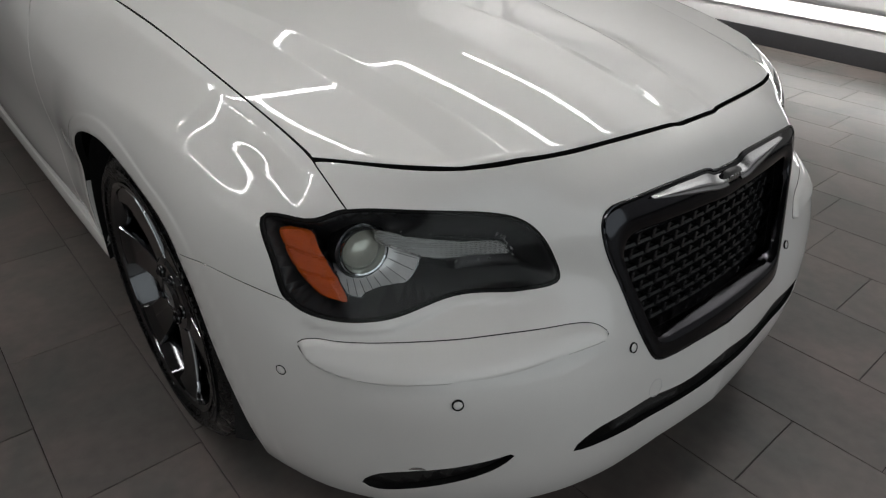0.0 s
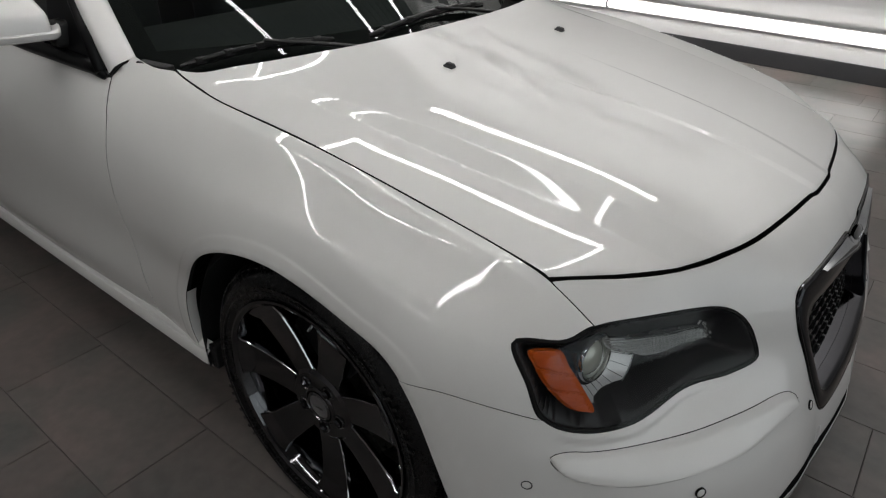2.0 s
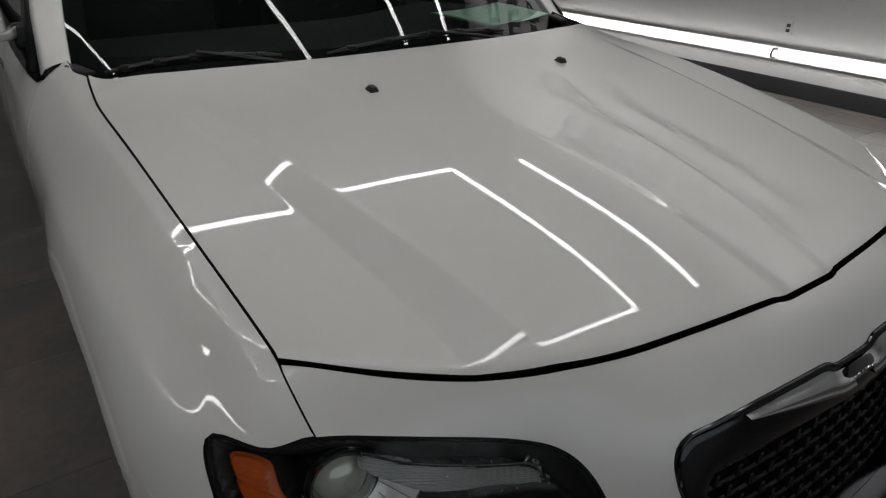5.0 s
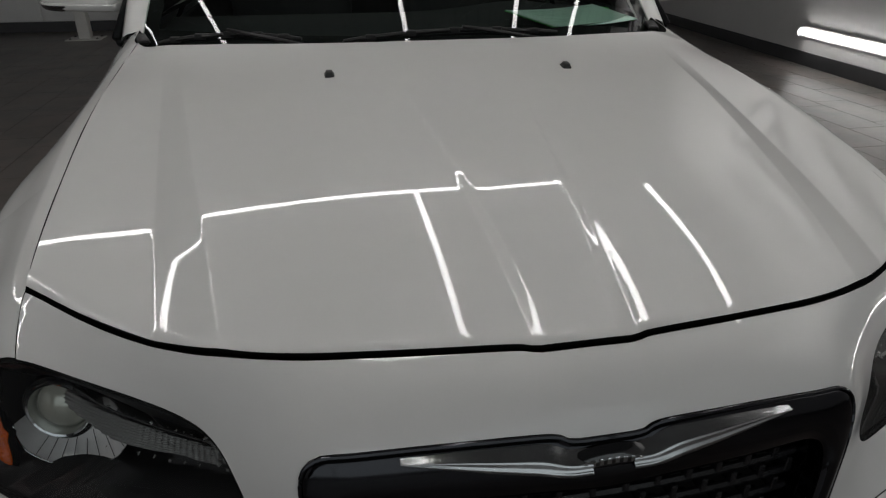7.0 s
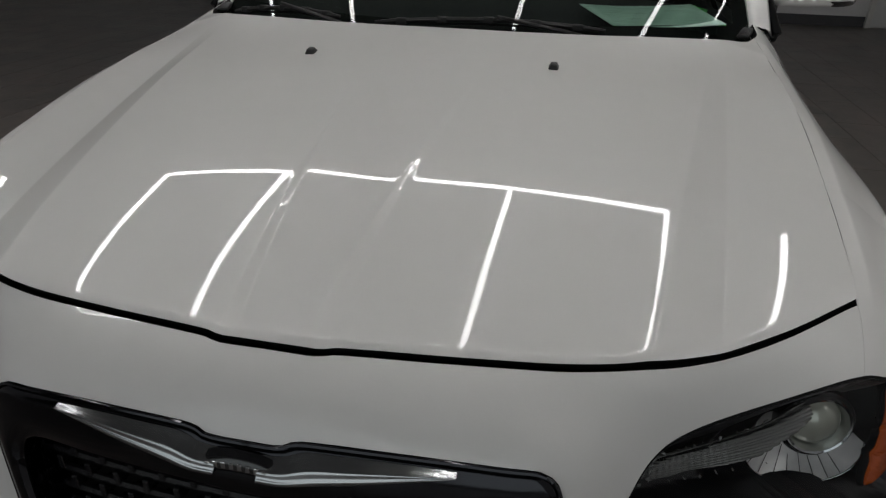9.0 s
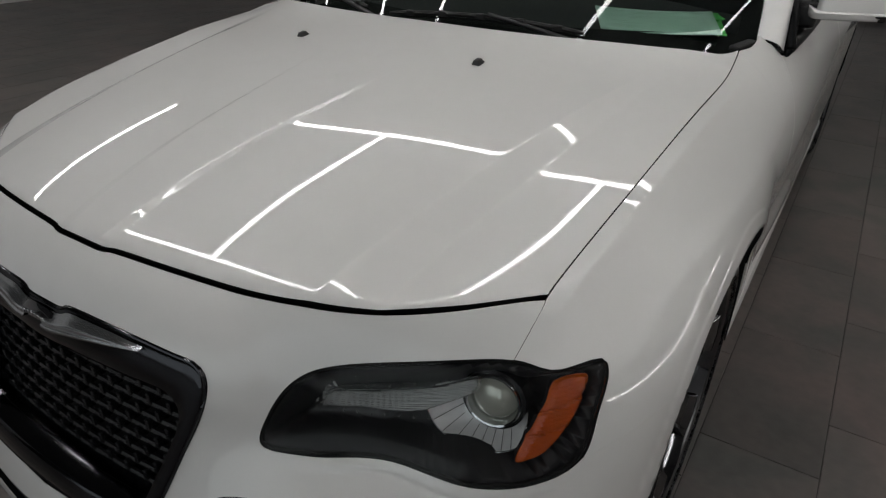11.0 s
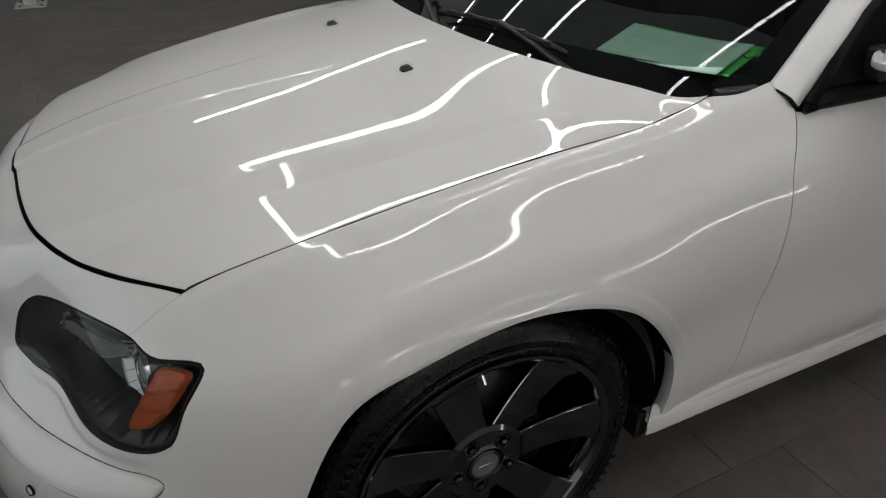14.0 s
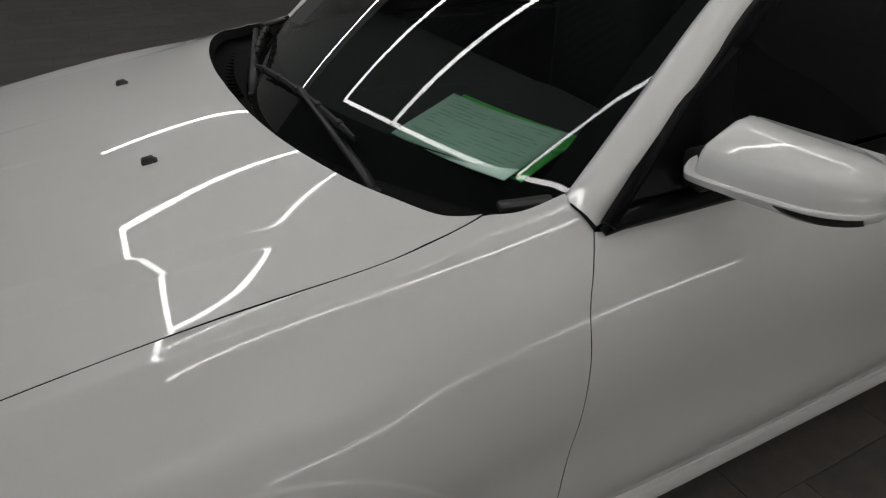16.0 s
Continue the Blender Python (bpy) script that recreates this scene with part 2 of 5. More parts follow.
def dist_to(poly, pts, closed=True):
    a = poly
    b = np.roll(poly, -1, axis=0)
    if not closed:
        a, b = a[:-1], b[:-1]
    best = np.full(len(pts), 1e9)
    for p, q in zip(a, b):
        d = q - p
        w = np.clip(((pts - p) @ d) / (d @ d + 1e-12), 0, 1)
        best = np.minimum(best, np.linalg.norm(pts - (p + w[:, None] * d), axis=1))
    return best


def shrink(poly, g):
    """The polygon, its outline moved inwards by g."""
    p = np.asarray(poly, float)
    area = 0.5 * np.sum(p[:, 0] * np.roll(p[:, 1], -1) - np.roll(p[:, 0], -1) * p[:, 1])
    t = np.roll(p, -1, axis=0) - np.roll(p, 1, axis=0)
    n = np.stack([-t[:, 1], t[:, 0]], -1) / (np.linalg.norm(t, axis=1, keepdims=True) + 1e-12)
    return p + n * g * (1 if area > 0 else -1)


def ramp(x, a, b):
    t = np.clip((np.asarray(x, float) - a) / (b - a), 0, 1)
    return t * t * (3 - 2 * t)


def skin(name, outer, holes, surface, step, material, parent, flange=0.018, label="", mirror=False, flip=False, weld=None, sign=1, lines=()):
    """A trimmed panel: the surface over the inside of an outline in its two parameters, with its edges folded in.
    lines: pressed creases, met by rows of points on both sides; mirror: adds the other half (x to -x); weld: outline points with a parameter of 0 lie on the middle and get no fold."""
    from mathutils.geometry import delaunay_2d_cdt
    loops = [np.asarray(outer, float)] + [np.asarray(h, float) for h in holes]
    lo, hi = loops[0].min(0), loops[0].max(0)
    gx = np.arange(math.floor(lo[0] / step) * step, hi[0] + step, step)
    gy = np.arange(math.floor(lo[1] / step) * step, hi[1] + step, step)
    g = np.stack(np.meshgrid(gx, gy), -1).reshape(-1, 2)
    ok = inside(loops[0], g)
    for h in loops[1:]:
        ok &= ~inside(h, g)
    g = g[ok]
    for line, rows in lines:
        t = np.gradient(line, axis=0)
        t = np.stack([-t[:, 1], t[:, 0]], -1) / np.linalg.norm(t, axis=1, keepdims=True)
        g = g[dist_to(line, g, False) > rows[-1] + 0.5 * step]
        more = np.vstack([line + r * t for r in sorted({-r for r in rows} | set(rows))])
        ok = inside(loops[0], more)
        g = np.vstack([g, more[ok]])
    for lp in loops:
        g = g[dist_to(lp, g) > 0.42 * step]
    pts, edges = [], []
    for lp in loops:
        k = len(pts)
        pts += [tuple(p) for p in lp]
        edges += [(k + i, k + (i + 1) % len(lp)) for i in range(len(lp))]
    pts += [tuple(p) for p in g]
    v2, _, tri, *_ = delaunay_2d_cdt([Vector(p) for p in pts], edges, [], 0, 1e-7)
    v2 = np.array([tuple(v) for v in v2])
    tri = np.array([t for t in tri if len(t) == 3])
    c = v2[tri].mean(1)
    keep = inside(loops[0], c)
    for h in loops[1:]:
        keep &= ~inside(h, c)
    tri = tri[keep]
    e = 1e-4

    def at(q):
        p = surface(q)
        a = surface(q + [e, 0]) - surface(q - [e, 0])
        b = surface(q + [0, e]) - surface(q - [0, e])
        n = np.cross(a, b)
        return p, sign * n / (np.linalg.norm(n, axis=1, keepdims=True) + 1e-12)
    p, n = at(v2)
    if sign < 0:
        tri = tri[:, ::-1]
    verts, norms, faces, folds = [p], [n], [tri], []
    base = len(p)
    for li, lp in enumerate(loops):
        q, m = at(lp)
        crest = q - min(0.0012, 0.3 * flange) * m
        deep = q - flange * m
        k = len(lp)
        t = np.roll(q, -1, axis=0) - np.roll(q, 1, axis=0)
        area = np.sum(lp[:, 0] * np.roll(lp[:, 1], -1) - np.roll(lp[:, 0], -1) * lp[:, 1])
        turn = sign * (1 if area > 0 else -1) * (1 if li == 0 else -1)
        side = np.cross(t, m) * turn
        side /= np.linalg.norm(side, axis=1, keepdims=True) + 1e-12
        strip, fold = [], []
        for i in range(k):
            j = (i + 1) % k
            if weld is not None and abs(lp[i][0]) < weld and abs(lp[j][0]) < weld:
                continue
            for o in (0, k):
                f = [(base + o + i, base + o + k + j, base + o + j), (base + o + i, base + o + k + i, base + o + k + j)]
                (strip, fold)[o > 0].extend(f if turn * sign > 0 else [x[::-1] for x in f])
        verts += [q, crest, deep]
        norms += [m * 0.7 + 0.3 * side, side, side]
        if strip:
            faces.append(np.array(strip))
            folds.append(np.array(fold))
        base += 3 * k
    outer_faces = sum(len(f) for f in faces)
    verts, norms, faces = np.vstack(verts), np.vstack(norms), np.vstack(faces + folds)
    dark = np.arange(len(faces)) >= outer_faces
    if mirror:
        nv = len(verts)
        verts = np.vstack([verts, verts * [-1, 1, 1]])
        norms = np.vstack([norms, norms * [-1, 1, 1]])
        faces = np.vstack([faces, faces[:, ::-1] + nv])
        dark = np.r_[dark, dark]
    if flip:
        verts, norms, faces = verts * [-1, 1, 1], norms * [-1, 1, 1], faces[:, ::-1]
    ob = link(name, verts, faces, [material, GAP], parent, label, norms)
    # inner folds are coloured black, as the shade inside the panel gaps
    if flange > 0.011:
        ob.data.polygons.foreach_set("material_index", dark.astype(np.int32))
    return ob

# ---- the room: floor tiles, walls, ceiling, tubes ----
ROOM_W, ROOM_S, ROOM_N, ROOM_H = -8.4, -5.5, 9.8, 4.9
TW, TL = 0.31, 0.62


def east(y):
    return 4.30 + 0.072 * y


floor = tagged(part("floor", box_bm((ROOM_W - 0.2, ROOM_S - 0.2, -0.12), (5.4, ROOM_N + 0.2, -0.004)), GROUT),
               "grey slate-look porcelain floor tiles with dark grout", "floor", kind="structure")


def tile_mesh(w, l):
    """A floor tile with a worn, slightly rounded edge; its top lies at z 0."""
    bm = bmesh.new()
    g, e = 0.0012, 0.0012
    rows = []
    for inset, z in ((g, -0.006), (g, -0.001), (g + e, 0.0)):
        rows.append([bm.verts.new((x, y, z)) for x, y in ((inset, inset), (w - inset, inset), (w - inset, l - inset), (inset, l - inset))])
    for r, s in zip(rows, rows[1:]):
        for k in range(4):
            bm.faces.new((r[k], r[(k + 1) % 4], s[(k + 1) % 4], s[k]))
    bm.faces.new(rows[-1])
    me = bpy.data.meshes.new("floor_tile")
    bm.to_mesh(me)
    bm.free()
    me.materials.append(TILE)
    return me


FLOOR_SPOTS = []
for i in range(-28, 17):
    x = i * TW
    shift = {2: 0.57, 3: 0.76, 4: 1.00, -4: 0.92, -5: 1.23, -3: 0.97}.get(i, 0.31 * (i % 2) + 0.09 * (i % 3))
    for j in range(-14, 17):
        y = shift + j * TL
        if ROOM_S - 0.1 < y < ROOM_N and x < 5.2:
            FLOOR_SPOTS.append((x, y))


def bar(name, a, b, material, parent=None, bevel=0.0, label="", m=None):
    return part(name, box_bm(a, b, bevel, 2, m), material, parent, label)


def skewed(name, y0, y1, t0, t1, z0, z1, material, parent=None, bevel=0.0):
    """A long box along the east wall, t0 to t1 metres in front of its face."""
    bm = box_bm((-t1, y0, z0), (-t0, y1, z1), bevel)
    for v in bm.verts:
        v.co.x += east(v.co.y)
    return part(name, bm, material, parent)


tagged(skewed("wall_east", ROOM_S - 0.2, ROOM_N + 0.2, -0.2, 0.0, -0.1, ROOM_H, WALL), "light grey painted showroom wall", "wall", kind="structure")
tagged(bar("wall_north", (ROOM_W, ROOM_N, -0.1), (5.3, ROOM_N + 0.2, ROOM_H), WALL), "light grey painted back wall", "wall", kind="structure")


def wall_with_window(name, number, across, at, lo, hi, w0, w1, z0, z1, bays, inward, watts):
    """A wall with one wide glazed opening: the wall round it, a window of several bays, and an added fill lamp in the
    opening.
    """
    def block(a0, a1, b0, b1, d0=-0.2, d1=0.0):
        p, q = min(at + inward * d0, at + inward * d1), max(at + inward * d0, at + inward * d1)
        return ((a0, p, b0), (a1, q, b1)) if across == "x" else ((p, a0, b0), (q, a1, b1))
    wall = bmesh.new()
    for a0, a1, b0, b1 in ((lo, w0, -0.1, ROOM_H), (w1, hi, -0.1, ROOM_H), (w0, w1, -0.1, z0), (w0, w1, z1, ROOM_H)):
        sub = box_bm(*block(a0, a1, b0, b1))
        me = bpy.data.meshes.new("tmp")
        sub.to_mesh(me)
        sub.free()
        wall.from_mesh(me)
        bpy.data.meshes.remove(me)
    tagged(part(name, wall, WALL), "light grey painted wall round the added fill window", "wall", kind="structure")
    win = thing("window_%d" % number, "unseen wide window with slim grey frames, added as fill light", "window", (0, 0, 0), kind="structure")
    step = (w1 - w0) / bays
    for k in range(bays + 1):
        a = w0 + k * step
        part("mullion", box_bm(*block(max(w0, a - .02), min(w1, a + .02), z0, z1, -.13, -.07), 0.004, 1), FIXTURE, win)
    for b in (z0, z1 - .06):
        part("frame_rail", box_bm(*block(w0, w1, b, b + .06, -.125, -.075), 0.004, 1), FIXTURE, win)
    for k in range(bays):
        g = part("pane", box_bm(*block(w0 + k * step + .03, w0 + (k + 1) * step - .03, z0 + .06, z1 - .06, -.103, -.097)), FILL_GLASS, win)
        g.visible_shadow = False
    lamp = bpy.data.lights.new("window_fill", "AREA")
    lamp.shape = "RECTANGLE"
    lamp.size, lamp.size_y = w1 - w0, z1 - z0
    lamp.energy = watts
    lamp.color = (0.95, 0.98, 1.0)
    ob = new("window_fill", lamp)
    mid, d = (w0 + w1) / 2, at - inward * 0.19
    ob.matrix_world = look(Vector((mid, d, (z0 + z1) / 2)) if across == "x" else Vector((d, mid, (z0 + z1) / 2)), Vector((mid, d + inward, (z0 + z1) / 2)) if across == "x" else Vector((d + inward, mid, (z0 + z1) / 2)))


# unseen window and area lamp, added to brighten the front of the car
wall_with_window("wall_south", 1, "x", ROOM_S, ROOM_W, 5.0, -8.1, 3.7, 0.10, 4.55, 4, 1, FRONT_FILL)
tagged(bar("wall_west", (ROOM_W - 0.2, ROOM_S - 0.2, -0.1), (ROOM_W, ROOM_N + 0.2, ROOM_H), WALL), "light grey painted wall", "wall", kind="structure")


def ribbed_ceiling(pitch=0.20, depth=0.045):
    """A dark corrugated roof deck: trapezoid ribs along y."""
    bm = bmesh.new()
    rows = []
    x = ROOM_W - 0.2
    while x < 5.4:
        for dx, dz in ((0.0, 0.0), (0.55, 0.0), (0.65, depth), (0.90, depth)):
            rows.append([bm.verts.new((x + dx * pitch, y, ROOM_H + dz)) for y in (ROOM_S - 0.2, ROOM_N + 0.2)])
        x += pitch
    for r, s in zip(rows, rows[1:]):
        bm.faces.new((r[0], r[1], s[1], s[0]))
    top = box_bm((ROOM_W - 0.2, ROOM_S - 0.2, ROOM_H + 0.06), (5.4, ROOM_N + 0.2, ROOM_H + 0.18))
    me = bpy.data.meshes.new("tmp")
    top.to_mesh(me)
    top.free()
    bm.from_mesh(me)
    bpy.data.meshes.remove(me)
    return part("ceiling", bm, CEIL)


tagged(ribbed_ceiling(), "dark painted corrugated roof deck", "ceiling", kind="structure")
tagged(skewed("baseboard", ROOM_S, ROOM_N - 0.02, 0.0, 0.016, 0.0, 0.135, BASE, None, 0.004), "dark grey baseboard along the wall", "baseboard", kind="structure")
tagged(bar("baseboard", (ROOM_W, ROOM_N - 0.016, 0.0), (3.99, ROOM_N, 0.135), BASE, None, 0.004), "dark grey baseboard along the back wall", "baseboard", kind="structure")


def tube_lamp(name, a, b, width, material, label, group, joints=()):
    """A slim light tube between two points: housing, glowing diffuser, end caps and dark joint rings."""
    a, b = Vector(a), Vector(b)
    d = (b - a).normalized()
    top = Vector((0, 0, 1))
    lamp = thing(name, label, "light", a, group)
    half = width / 2
    L = (b - a).length
    rot = d.to_track_quat("Y", "Z").to_matrix().to_4x4()
    place = rot
    part("diffuser", sweep([place @ Vector((0, 0, -half)), place @ Vector((0, L, -half))], half, 16), material, lamp, smooth=False, angle=40)
    for y in (-0.004, L - 0.004):
        part("end_cap", box_bm((-half - 0.002, y, -2 * half - 0.002), (half + 0.002, y + 0.008, 0.002), 0.002, 1, place), FIXTURE, lamp)
    for y in (0.15, L - 0.15):
        part("wire", sweep([place @ Vector((0, y, 0.0)), place @ Vector((0, y, 0.0)) + Vector((0, 0, ROOM_H - a.z))], 0.0025, 6), FIXTURE, lamp)
    for y in joints:
        part("joint_ring", box_bm((-half - 0.003, y - 0.006, -2 * half - 0.003), (half + 0.003, y + 0.006, 0.0), 0.002, 1, place), BASE, lamp)
    return lamp


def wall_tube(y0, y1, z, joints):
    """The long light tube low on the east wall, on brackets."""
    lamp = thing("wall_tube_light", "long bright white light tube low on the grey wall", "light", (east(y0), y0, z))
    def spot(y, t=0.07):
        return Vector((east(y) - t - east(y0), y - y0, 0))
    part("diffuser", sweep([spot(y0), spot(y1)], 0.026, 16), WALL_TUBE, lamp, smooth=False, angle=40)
    # shallow white channel behind the tube: unseen, added to shade the wall
    bm = bmesh.new()
    rows = [[bm.verts.new(p + Vector((dx, 0, dz))) for dx, dz in ((-.012, -.050), (.020, -.050), (.020, .050), (-.012, .050))] for p in (spot(y0, 0.026), spot(y1, 0.026))]
    for k in range(4):
        bm.faces.new((rows[0][k], rows[0][(k + 1) % 4], rows[1][(k + 1) % 4], rows[1][k]))
    for r in rows:
        bm.faces.new(r)
    part("channel", bm, WHITE_METAL, lamp, "shallow white channel added to shield the wall")
    for y in joints:
        part("joint_ring", sweep([spot(y - 0.008), spot(y + 0.008)], 0.045, 16), BASE, lamp, angle=40)
    for y in (y0, y1):
        part("end_cap", sweep([spot(y - 0.012), spot(y + 0.012)], 0.044, 16), FIXTURE, lamp, angle=40)
    for y in np.arange(min(y0, y1) + 0.4, max(y0, y1), 1.25):
        p = spot(y)
        part("bracket", box_bm((p.x + 0.02, p.y - 0.012, -0.012), (p.x + 0.072, p.y + 0.012, 0.012), 0.002, 1), FIXTURE, lamp)
    return lamp


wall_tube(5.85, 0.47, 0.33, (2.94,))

# ceiling tubes: a frame with two inner tubes above the car, and two long tubes at its sides
TUBE_Z = 3.09
def ceiling_tube(a, b, joints=()):
    return tube_lamp("ceiling_tube_light", (*a, TUBE_Z), (*b, TUBE_Z), 0.043, TUBE, "slim white light tube hung under the dark ceiling", "ceiling light tubes", joints)
def tube_frame(x0, x1, y0, y1, inner=()):
    """A rectangle of light tubes with tubes inside it."""
    for x in (x0, *inner, x1):
        ceiling_tube((x, y0), (x, y1), ((y1 - y0) / 2,))
    for y in (y0, y1):
        ceiling_tube((x0, y), (x1, y), ((x1 - x0) / 2,))


tube_frame(-2.70, 1.31, 0.53, 2.85, (-1.55, 0.16))
ceiling_tube((2.02, 0.53), (2.02, 2.85), (1.16,))
ceiling_tube((-4.78, 0.40), (-4.78, 3.10), (1.35,))


# the sign on the east wall: three rows of flat dark strokes and a round mark
def stroke(bm, a, b):
    """A flat bar of the sign between two corners in y and z, standing off the wall."""
    sub = box_bm((-0.03, min(a[0], b[0]), min(a[1], b[1])), (-0.004, max(a[0], b[0]), max(a[1], b[1])))
    for v in sub.verts:
        v.co.x += 0.072 * v.co.y
    me = bpy.data.meshes.new("tmp")
    sub.to_mesh(me)
    sub.free()
    bm.from_mesh(me)
    bpy.data.meshes.remove(me)


def letter_block(kind, w, h, t):
    """One block of the sign, drawn from its upper corner towards -y: legs and bars of thickness t."""
    bars = {"u": ((0, 0, t, h), (w - t, 0, w, h), (0, 0, w, t)), "n": ((0, 0, t, h), (w - t, 0, w, h), (0, h - t, w, h)),
            "comb": ((0, 0, t, h), (w / 2 - t / 2, 0, w / 2 + t / 2, h), (w - t, 0, w, h), (0, h - t, w, h)), "bar": ((w / 2 - t / 2, 0, w / 2 + t / 2, h),),
            "post": ((w / 2 - t / 2, 0, w / 2 + t / 2, h), (0, h - t, w, h)), "ring": ((0, 0, t, h), (w - t, 0, w, h), (0, 0, w, t), (0, h - t, w, h)),
            "steps": ((0, 0, w, t), (0, h / 2 - t / 2, w, h / 2 + t / 2), (0, h - t, w, h), (0, h / 2, t, h), (w - t, 0, w, h / 2))}[kind]
    bm = bmesh.new()
    for y0, z0, y1, z1 in bars:
        stroke(bm, (-y0, z0), (-y1, z1))
    return bm


def sign_row(y0, y1, z0, z1, kinds, label):
    e = east(y0)
    sign = thing("wall_sign", label, "sign", (e, y0, z0))
    wide = {"comb": 1.35, "bar": 0.45}
    unit = (y0 - y1) / sum(wide.get(k, 1.0) for k in kinds)
    y = 0.0
    for k in kinds:
        w = unit * wide.get(k, 1.0)
        bm = letter_block(k, w * 0.82, z1 - z0, 0.29 * (z1 - z0))
        bm.transform(pose(-0.072 * y, -y, 0))
        part("letter_block", bm, SIGN, sign)
        y += w
    return sign


sign_row(4.75, 1.25, 3.94, 4.22, ("n", "comb", "ring", "comb", "bar", "u"), "row of large dark grey letter shapes on the grey wall")
sign_row(4.80, 0.72, 3.40, 3.70, ("ring", "n", "steps", "u", "comb", "u", "n", "bar", "ring", "steps"), "row of dark grey letter shapes on the grey wall")
sign_row(4.10, 0.92, 2.92, 3.10, ("u", "n", "comb", "ring", "bar", "steps", "ring", "n", "u", "post", "n", "ring", "comb"), "row of small dark grey letter shapes on the grey wall")
mark = thing("wall_sign", "round dark grey mark with a swoosh on the grey wall", "sign", (east(5.05), 5.05, 3.5))
part("mark_ring", lathe([(-.03, .30), (-.03, .20), (-.004, .20), (-.004, .30)], 40, "x", True), SIGN, mark)
part("mark_swoosh", sweep([(-.02, .1, .34), (-.02, -.25, .05), (-.02, -.45, -.35), (-.02, -.5, -.55)], [.02, .07, .06, .02], 8, True, .4), SIGN, mark)


def sign_wall_fill(y):
    """An unseen small spotlight, added under the ceiling to brighten the sign wall."""
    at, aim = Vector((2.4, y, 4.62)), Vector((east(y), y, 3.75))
    spot = thing("sign_fill_lamp", "small dark unseen spotlight under the ceiling, added to brighten the sign wall", "spotlight", at, "sign spotlights")
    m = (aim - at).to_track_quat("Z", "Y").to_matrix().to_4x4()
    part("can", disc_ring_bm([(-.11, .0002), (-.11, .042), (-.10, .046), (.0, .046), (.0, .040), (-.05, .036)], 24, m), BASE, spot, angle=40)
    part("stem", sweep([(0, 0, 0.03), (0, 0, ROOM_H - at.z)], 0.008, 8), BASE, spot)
    lamp = bpy.data.lights.new("sign_fill_light", "SPOT")
    lamp.energy = SIGN_WALL_FILL
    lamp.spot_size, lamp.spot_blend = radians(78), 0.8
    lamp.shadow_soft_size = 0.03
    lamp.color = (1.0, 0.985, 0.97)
    ob = new("sign_fill_light", lamp)
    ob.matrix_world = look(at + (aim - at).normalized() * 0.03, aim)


def disc_ring_bm(profile, seg, m):
    bm = lathe(profile, seg, "z")
    bm.transform(m)
    return bm


# row of added fill lamps; no source is known here
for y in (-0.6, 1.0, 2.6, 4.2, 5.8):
    sign_wall_fill(y)


def socket(y, z):
    s = thing("wall_socket", "small white socket plate with a short cord on the wall", "socket", (east(y), y, z))
    part("plate", box_bm((-0.008, -0.035, -0.057), (0.0, 0.035, 0.057), 0.002), WHITE_METAL, s)
    for k in (-0.02, 0.02):
        part("outlet", box_bm((-0.011, -0.016, k - 0.013), (-0.007, 0.016, k + 0.013), 0.002), BASE, s)


socket(2.90, 0.53)


def lift_post(x, y):
    """A white steel post on a bolted base plate."""
    p = thing("steel_post", "white painted steel post on a bolted base plate", "post", (x, y, 0), "steel posts")
    part("column", box_bm((-0.07, -0.07, 0.012), (0.07, 0.07, 3.0), 0.01), WHITE_METAL, p)
    part("base_plate", box_bm((-0.21, -0.16, 0.0), (0.21, 0.16, 0.014), 0.004), WHITE_METAL, p)
    for sx in (-0.16, 0.16):
        for sy in (-0.11, 0.11):
            b = lathe([(0.014, 0.0), (0.014, 0.014), (0.026, 0.014), (0.028, 0.0)], 6, "z")
            b.transform(pose(sx, sy, 0))
            part("bolt", b, BASE, p)


lift_post(-3.15, 9.05)
lift_post(-7.5, -0.2)

# long dark banner board hung across the room under the ceiling
banner = thing("banner_board", "long dark grey banner board hung under the ceiling", "banner", (-0.1, 8.2, 4.34))
part("board", box_bm((-2.6, -0.015, 0.0), (2.55, 0.015, 0.30), 0.004, 1), BASE, banner)
for x in (-2.4, 0.0, 2.4):
    part("wire", sweep([(x, 0, 0.30), (x, 0, ROOM_H - 4.34)], 0.003, 6), FIXTURE, banner)
for x, w in ((-2.35, 0.30), (-1.95, 0.16), (-1.7, 0.22)):
    part("text_bar", box_bm((x, -0.019, 0.10), (x + w, -0.0145, 0.20)), WHITE_METAL, banner)

# white panels along the back wall and the door in the corner
for x0, x1 in ((-8.3, -3.86), (-3.82, -1.2)):
    tagged(bar("wall_panel", (x0, ROOM_N - 0.03, 0.14), (x1, ROOM_N, 2.6), DOOR_WHITE, None, 0.006), "white flat panel on the back wall", "wall panel", kind="structure")
door = thing("door_1", "white steel door in the back wall, closed", "door", (4.4, ROOM_N, 0), kind="structure")
part("leaf", box_bm((-0.34, -0.05, 0.02), (0.30, -0.004, 2.05), 0.004), DOOR_WHITE, door)
part("frame_side", box_bm((-0.41, -0.07, 0.0), (-0.345, 0.0, 2.11), 0.004), WHITE_METAL, door)
part("frame_side", box_bm((0.305, -0.07, 0.0), (0.37, 0.0, 2.11), 0.004), WHITE_METAL, door)
part("frame_head", box_bm((-0.41, -0.07, 2.11), (0.37, 0.0, 2.17), 0.004), WHITE_METAL, door)
part("handle", sweep([(0.22, -0.05, 1.0), (0.22, -0.10, 1.0), (0.11, -0.10, 1.0)], 0.009, 8), CHROME, door)

